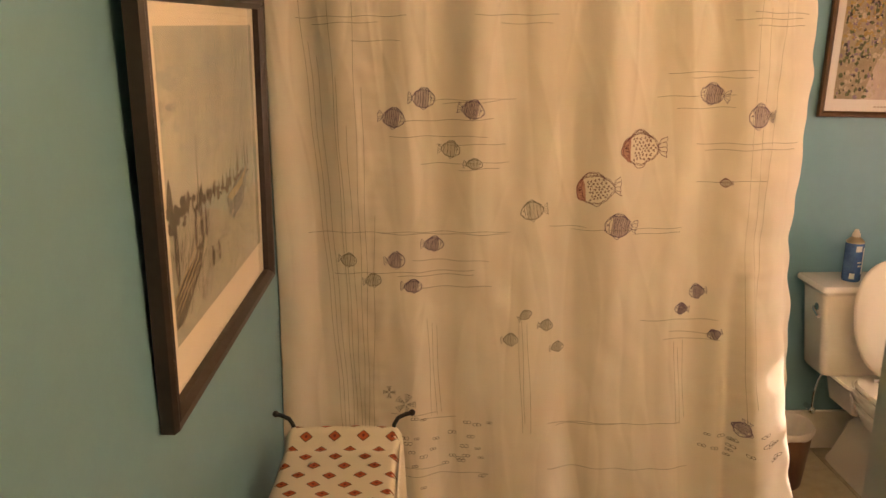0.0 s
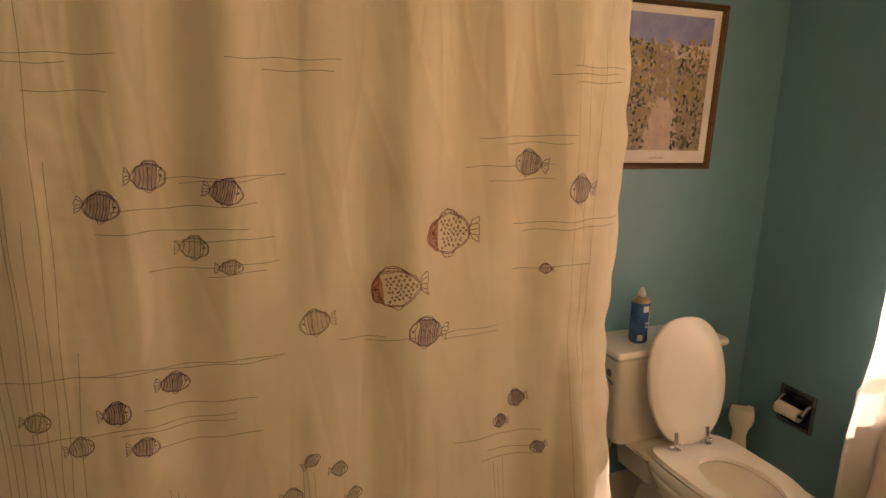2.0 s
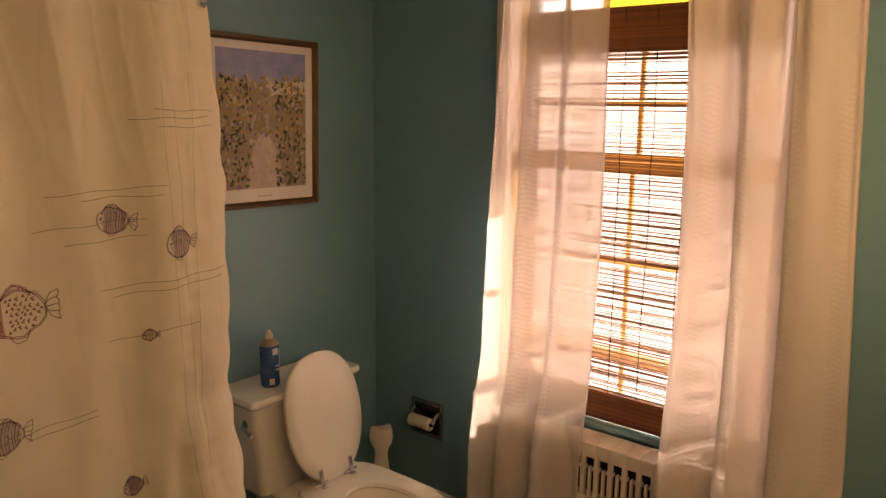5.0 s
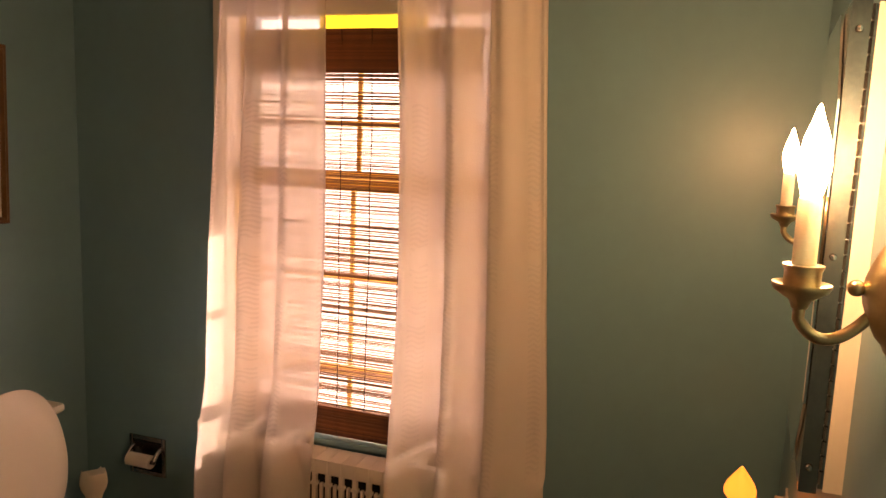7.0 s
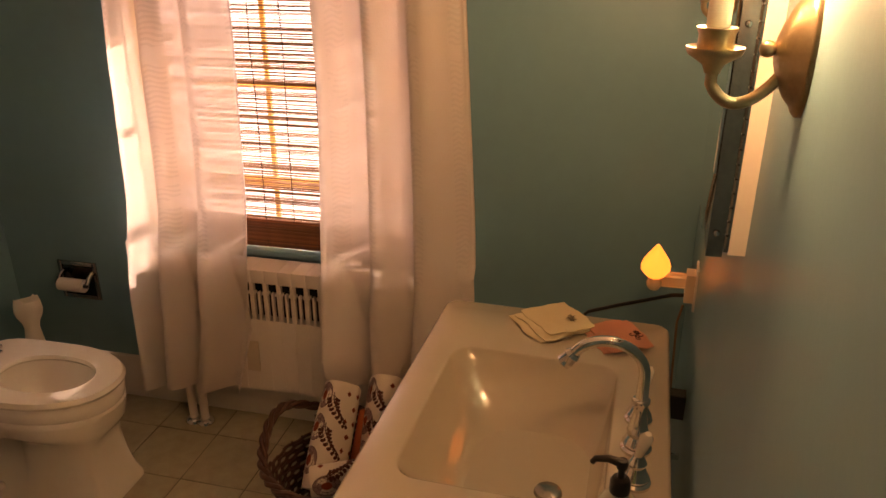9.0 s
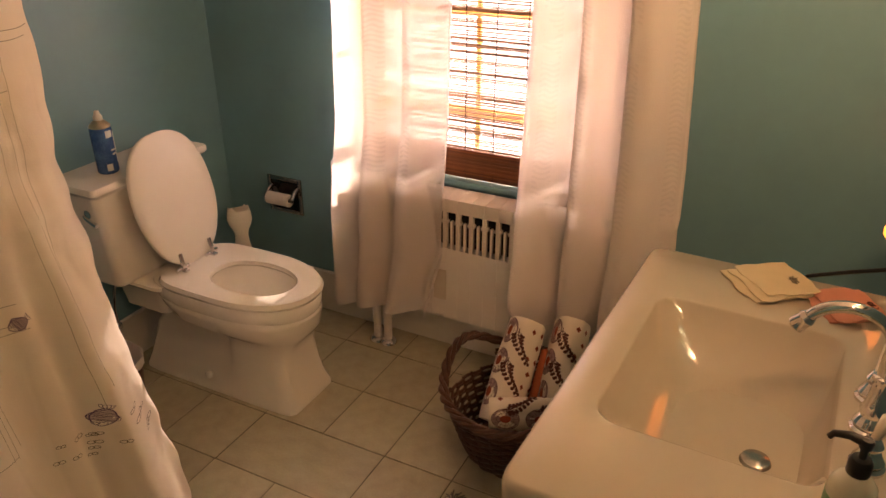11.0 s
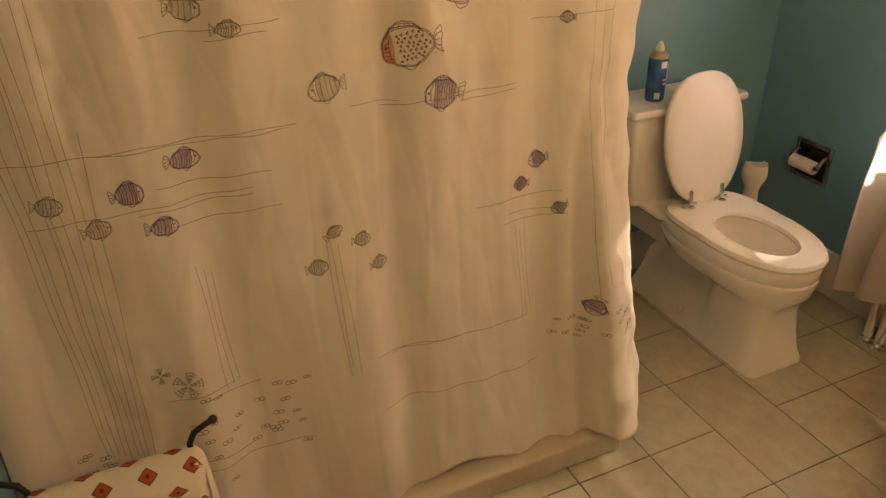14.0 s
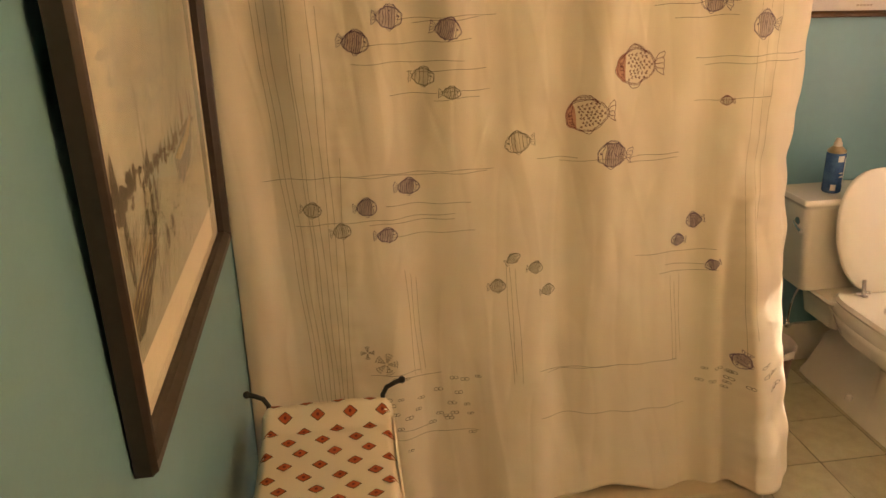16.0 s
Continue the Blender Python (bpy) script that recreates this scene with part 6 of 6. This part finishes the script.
    for l, a0 in ((0.07, -0.15), (0.17, -0.1)):
        if l > L - 0.04:
            break
        # a bowed stem with paired side twigs and leaves at their tips
        stem = [(a0 + 0.45 - 0.10 * k + 0.20 * math.sin(k * 0.45), l - 0.035 + 0.011 * k) for k in range(9)]
        strip(b1, stem, 0.0030)
        for k in range(1, 9):
            sa, sl = stem[k]
            for sg in (-1, 1):
                reach = 0.30 * (1 - 0.07 * k)
                strip(b1, [(sa, sl), (sa + sg * reach * 0.6, sl + 0.006), (sa + sg * reach, sl + 0.013)], 0.0020)
                for q in (0.5, 0.78, 1.0):
                    spot(b1, sa + sg * reach * q, sl + 0.013 * q + 0.004 * (1 if q < 0.8 else 0), 0.0048, 0.0052, 0.0013, 8)
    for l in (0.03, 0.075, 0.12, 0.165, 0.21, 0.25):
        for a0 in (-0.75, -1.35, 2.0, 2.9, -2.2):
            if l < L - 0.02:
                spot(b3, a0 + 0.25 * math.sin(l * 60), l, 0.010, 0.010, 0.0012, 8, True)
                spot(b1, a0 + 0.25 * math.sin(l * 60), l, 0.0028, 0.0028, 0.0018, 8)
    part("sprig_print", b1, PRN, t, kind="stuff")
    part("medallion_print", b2, PRP, t, kind="stuff")
    part("diamond_print", b3, PRR, t, kind="stuff")
    return t


towel_roll((-0.345, -1.565, 0.415), (-0.585, -1.560, 0.175), 0.067, 0.3, (-0.75, -0.30, 0.6), "cream towel printed in brown and plum, rolled, standing in the basket")
towel_roll((-0.275, -1.700, 0.415), (-0.530, -1.725, 0.165), 0.064, 1.9, (-0.75, -0.1, 0.7), "cream towel printed in rust and brown, rolled, leaning in the basket")
towel_roll((-0.640, -1.565, 0.255), (-0.545, -1.790, 0.262), 0.050, 3.1, (-0.5, 0.1, 0.9), "cream printed towel rolled and laid across the basket")
bm = bmesh.new()
lathe(bm, [(0.012, 0.0), (0.028, 0.008), (0.030, 0.24), (0.012, 0.25)], (0, 0, 0), "z", 16, Matrix.Translation((-0.52, -1.655, 0.16)) @ Matrix.Rotation(radians(42), 4, "Y"))
tagged(part("rolled_towel", bm, CORAL, None, smooth=40), "coral red towel squeezed between printed towels in the basket", "towel", "rolled towels in the basket")

# ---- bath mat ----
MATC = cloth("bath_mat_cotton", (0.80, 0.74, 0.66), 0.0, 0.05, weave=500)
rug = thing("bath_mat", (-1.2, -1.63, 0.0), "cream cotton bath mat with grey tassels at its corners", "bath mat")
RM = Matrix.Translation((-0.835, -1.515, 0.0)) @ Matrix.Rotation(radians(8), 4, "Z")
bm = bmesh.new()
loft(bm, [rrect(-0.40, -0.19, 0.80, 0.38, 0.012, 0.0005, 3, RM), rrect(-0.40, -0.19, 0.804, 0.384, 0.012, 0.006, 3, RM), rrect(-0.40, -0.19, 0.796, 0.376, 0.012, 0.011, 3, RM), rrect(-0.40, -0.19, 0.70, 0.30, 0.02, 0.0125, 3, RM)])
part("mat_cloth", bm, MATC, rug, smooth=50)
TAS = mat("grey_tassel_yarn", (0.15, 0.125, 0.12), 0.9, var=0.5, scale=80)
for k, (u, v) in enumerate(((0.004, -0.01), (0.004, -0.13), (0.004, -0.25), (0.004, -0.37))):
    c = RM @ Vector((u, v, 0.010))
    bm = bmesh.new()
    ball(bm, c + Vector((0.010, 0.004, 0.002)), 0.010, 10)
    part("knot", bm, MATC, rug)
    bm = bmesh.new()
    for i in range(16):
        a = random.uniform(-1.0, 1.2)
        l = random.uniform(0.035, 0.06)
        s0 = c + Vector((0.016, 0.006, 0.003))
        tube(bm, [s0, s0 + Vector((math.cos(a) * l * 0.5, math.sin(a) * l * 0.5, random.uniform(0.004, 0.018))), s0 + Vector((math.cos(a) * l, math.sin(a) * l, random.uniform(-0.006, 0.004)))], 0.0019, 4)
    part("tassel", bm, TAS, rug, "grey yarn tassel")

# ---- on and above the sink ----
soap = thing("soap_bottle", (-1.36, -2.437, SZT), "clear soap bottle with a green label and black pump", "soap bottle")
SXc, SYc = -1.357, -2.437
bm = bmesh.new()
lathe(bm, [(0.030, 0.0), (0.0335, 0.004), (0.0345, 0.012), (0.0345, 0.085), (0.032, 0.100), (0.024, 0.112), (0.0145, 0.119), (0.0140, 0.124)], (SXc, SYc, SZT), "z", 28)
part("bottle", bm, mat("milky_soap_bottle", (0.52, 0.52, 0.42), 0.18, var=0.08), soap, smooth=True)
bm = bmesh.new()
lathe(bm, [(0.0349, 0.010), (0.0349, 0.080)], (SXc, SYc, SZT), "z", 32)
lab = part("label", bm, mat("green_label", (0.12, 0.26, 0.12), 0.5, var=0.2, scale=30), soap, "green paper label", smooth=True)
bm = bmesh.new()
for z0, z1 in ((0.072, 0.078), (0.045, 0.050), (0.030, 0.034)):
    rs = [ring(bm, [Vector((SXc + 0.0353 * math.cos(a), SYc + 0.0353 * math.sin(a), SZT + z)) for a in [radians(150 + 12 * i) for i in range(11)]]) for z in (z0, z1)]
    bridge(bm, rs[0], rs[1], False)
part("label_bar", bm, BLACK, lab)
bm = bmesh.new()
lathe(bm, [(0.0165, 0.122), (0.0170, 0.126), (0.0165, 0.143), (0.0135, 0.148), (0.006, 0.150), (0.0055, 0.166), (0.009, 0.168), (0.010, 0.180), (0.008, 0.183)], (SXc, SYc, SZT), "z", 20)
tube(bm, [(SXc, SYc, SZT + 0.176), (SXc + 0.004, SYc + 0.022, SZT + 0.179), (SXc + 0.006, SYc + 0.042, SZT + 0.174), (SXc + 0.006, SYc + 0.047, SZT + 0.166)], [0.008, 0.0065, 0.0055, 0.005], 10)
part("pump", bm, BLACK, soap, "black pump top", smooth=True)


def washcloth(x, y, rot, w, d, layers, material, label, trim_mat):
    t = thing("washcloth", (x, y, SZT), label, "washcloth", "washcloths on the sink")
    M = Matrix.Translation((x, y, SZT)) @ Matrix.Rotation(radians(rot), 4, "Z")
    for k in range(layers):
        o = Vector((0.011 * math.sin(k * 2.3 + 1), 0.010 * math.cos(k * 1.7)))
        bm = bmesh.new()
        h0 = 0.001 + k * 0.009

        def top(u, v, hh):
            p = Vector((o.x + (u - 0.5) * (w - 0.006 * k), o.y + (v - 0.5) * (d - 0.006 * k), 0))
            e = max(abs(u - 0.5), abs(v - 0.5)) * 2
            cr = abs(u - 0.5) * abs(v - 0.5) * 4
            p = p * (1 - 0.05 * cr ** 3) + 0.012 * Vector((noise.noise(Vector((v * 3, k, x * 9))), noise.noise(Vector((u * 3, k + 5.0, x * 9))), 0))
            return M @ Vector((p.x, p.y, h0 + hh * math.sqrt(max(0.12, 1 - e ** 5)) + 0.005 * abs(noise.noise(Vector((u * 2.2 + k, v * 2.2, x * 5)))) + 0.003 * noise.noise(Vector((p.x * 22, p.y * 22, k + x)))))
        n = 16
        g1 = [[bm.verts.new(top(i / n, j / n, 0.009)) for j in range(n + 1)] for i in range(n + 1)]
        g0 = [[bm.verts.new(top(i / n, j / n, 0.001)) for j in range(n + 1)] for i in range(n + 1)]
        for i in range(n):
            for j in range(n):
                bm.faces.new((g1[i][j], g1[i + 1][j], g1[i + 1][j + 1], g1[i][j + 1]))
                bm.faces.new((g0[i][j], g0[i][j + 1], g0[i + 1][j + 1], g0[i + 1][j]))
        for i in range(n):
            for ga, gb in (((i, 0), (i + 1, 0)), ((i + 1, n), (i, n)), ((0, i + 1), (0, i)), ((n, i), (n, i + 1))):
                bm.faces.new((g0[ga[0]][ga[1]], g0[gb[0]][gb[1]], g1[gb[0]][gb[1]], g1[ga[0]][ga[1]]))
        part("fold", bm, material, t, smooth=50)
    bm = bmesh.new()
    hz = 0.001 + (layers - 1) * 0.009 + 0.0105
    for k in range(9):
        a = random.uniform(0, 6.28)
        cx, cy = -w * 0.20 + random.uniform(-0.018, 0.018), -d * 0.26 + random.uniform(-0.012, 0.012)
        tube(bm, [M @ Vector((cx + 0.006 * math.cos(a + b), cy + 0.006 * math.sin(a + b), hz + 0.001)) for b in (0, 1, 2, 3, 4)], 0.0013, 4)
    part("stitched_sprig", bm, trim_mat, t, "small embroidered sprig")


CREAMC = cloth("cream_terry", (0.72, 0.62, 0.42), 0.0, 0.08, weave=700)
PINKC = cloth("coral_pink_terry", (0.66, 0.31, 0.23), 0.0, 0.08, weave=700)
washcloth(-0.600, -2.262, 38, 0.165, 0.150, 3, CREAMC, "folded cream washcloth with a small stitched sprig lying on the sink", STITCH)
washcloth(-0.632, -2.432, 28, 0.150, 0.130, 2, PINKC, "folded coral pink washcloth lying on the sink", PRN)

# outlet, night light, cord
OX = -0.425
out_ = thing("wall_outlet", (OX, ys(OX), 0.94), "ivory wall outlet with a plug and cord", "outlet")
bm = bmesh.new()
slab(bm, OX - 0.037, OX + 0.037, 0.885, 1.005, 0.0005, 0.006)
part("plate", bm, TRIM, out_)
bm = bmesh.new()
slab(bm, OX - 0.026, OX + 0.026, 0.905, 0.985, 0.006, 0.030)
part("adapter", bm, mat("ivory_plastic", (0.62, 0.54, 0.42), 0.4, var=0.1), out_)
bm = bmesh.new()
yo = ys(OX) + 0.03
tube(bm, [(OX, yo, 0.915), (OX, yo + 0.03, 0.912), (OX + 0.02, yo + 0.08, 0.885), (OX + 0.06, yo + 0.16, 0.838), (OX + 0.12, yo + 0.25, 0.775), (OX + 0.17, yo + 0.30, 0.70), (OX + 0.20, yo + 0.30, 0.5), (OX + 0.21, yo + 0.28, 0.0045)], 0.0055, 8)
part("cord", bm, BLACK, out_, "black power cord", smooth=True)
bm = bmesh.new()
tube(bm, [(OX - 0.03, yo + 0.002, 0.90), (OX - 0.035, yo + 0.012, 0.85), (OX - 0.03, yo + 0.008, 0.75), (OX - 0.04, yo + 0.004, 0.62)], 0.0035, 8)
part("cord", bm, mat("brown_cord", (0.16, 0.10, 0.06), 0.5), out_, "brown power cord", smooth=True)
nl = thing("night_light", (OX - 0.01, ys(OX) + 0.12, 1.0), "plug-in night light with a lit flame-shaped amber bulb", "night light")
NX, NY = -0.462, -2.515
bm = bmesh.new()
box(bm, (OX - 0.016, NY - 0.005, 0.945), (OX + 0.012, yo + 0.001, 0.972), 0.004)
lathe(bm, [(0.012, 0.943), (0.018, 0.950), (0.020, 0.962), (0.016, 0.972), (0.018, 0.978)], (NX, NY, 0), "z", 18)
box(bm, (NX - 0.008, NY - 0.012, 0.948), (OX, NY + 0.012, 0.968), 0.003)
part("socket", bm, mat("cream_plastic", (0.70, 0.58, 0.42), 0.35), nl, "cream socket", smooth=True)
bm = bmesh.new()
lathe(bm, [(0.016, 0.979), (0.026, 0.985), (0.0375, 1.000), (0.0385, 1.012), (0.033, 1.028), (0.022, 1.045), (0.011, 1.060), (0.004, 1.070), (0.0, 1.073)], (NX, NY, 0), "z", 24)
part("flame_bulb", bm, NIGHT, nl, "lit amber bulb", smooth=True)


# ---- floor tiles ----
bm = bmesh.new()
box(bm, (XL, -2.66, -0.03), (0.0, 0.0, -0.003))
floor = structure("floor", bm, GROUT, "greige square floor tiles with dark joints")
tile_me = bpy.data.meshes.new("tile")
bm = bmesh.new()
box(bm, (-0.5, -0.5, -0.012), (0.5, 0.5, 0.0), 0.0)
bmesh.ops.bevel(bm, geom=[e for e in bm.edges if all(abs(v.co.z) < 1e-6 for v in e.verts)], offset=0.0035, segments=1, affect="EDGES")
bm.to_mesh(tile_me)
bm.free()
tile_me.materials.append(TILE)
TDX, TDY, GAP = 0.2650, 0.2530, 0.0030
random.seed(9)
for i in range(-9, 4):
    for j in range(-7, 6):
        x0, x1 = -0.716 + i * TDX, -0.716 + (i + 1) * TDX
        y0, y1 = -1.214 + j * TDY, -1.214 + (j + 1) * TDY
        if i == -1 and j == 1:
            continue
        if i == -1 and j == 0:
            y1 += TDY
        x0, x1, y0, y1 = max(x0, XL + 0.002), min(x1, -0.002), max(y0, -2.655), min(y1, -0.002)
        if x1 - x0 < 0.02 or y1 - y0 < 0.02 or (x1 < -1.32 and y0 > -0.75):
            continue
        ob = new("tile", tile_me)
        ob.parent = floor
        ob.location = ((x0 + x1) / 2, (y0 + y1) / 2, random.uniform(-0.0008, 0.0))
        ob.scale = (x1 - x0 - GAP, y1 - y0 - GAP, 1)
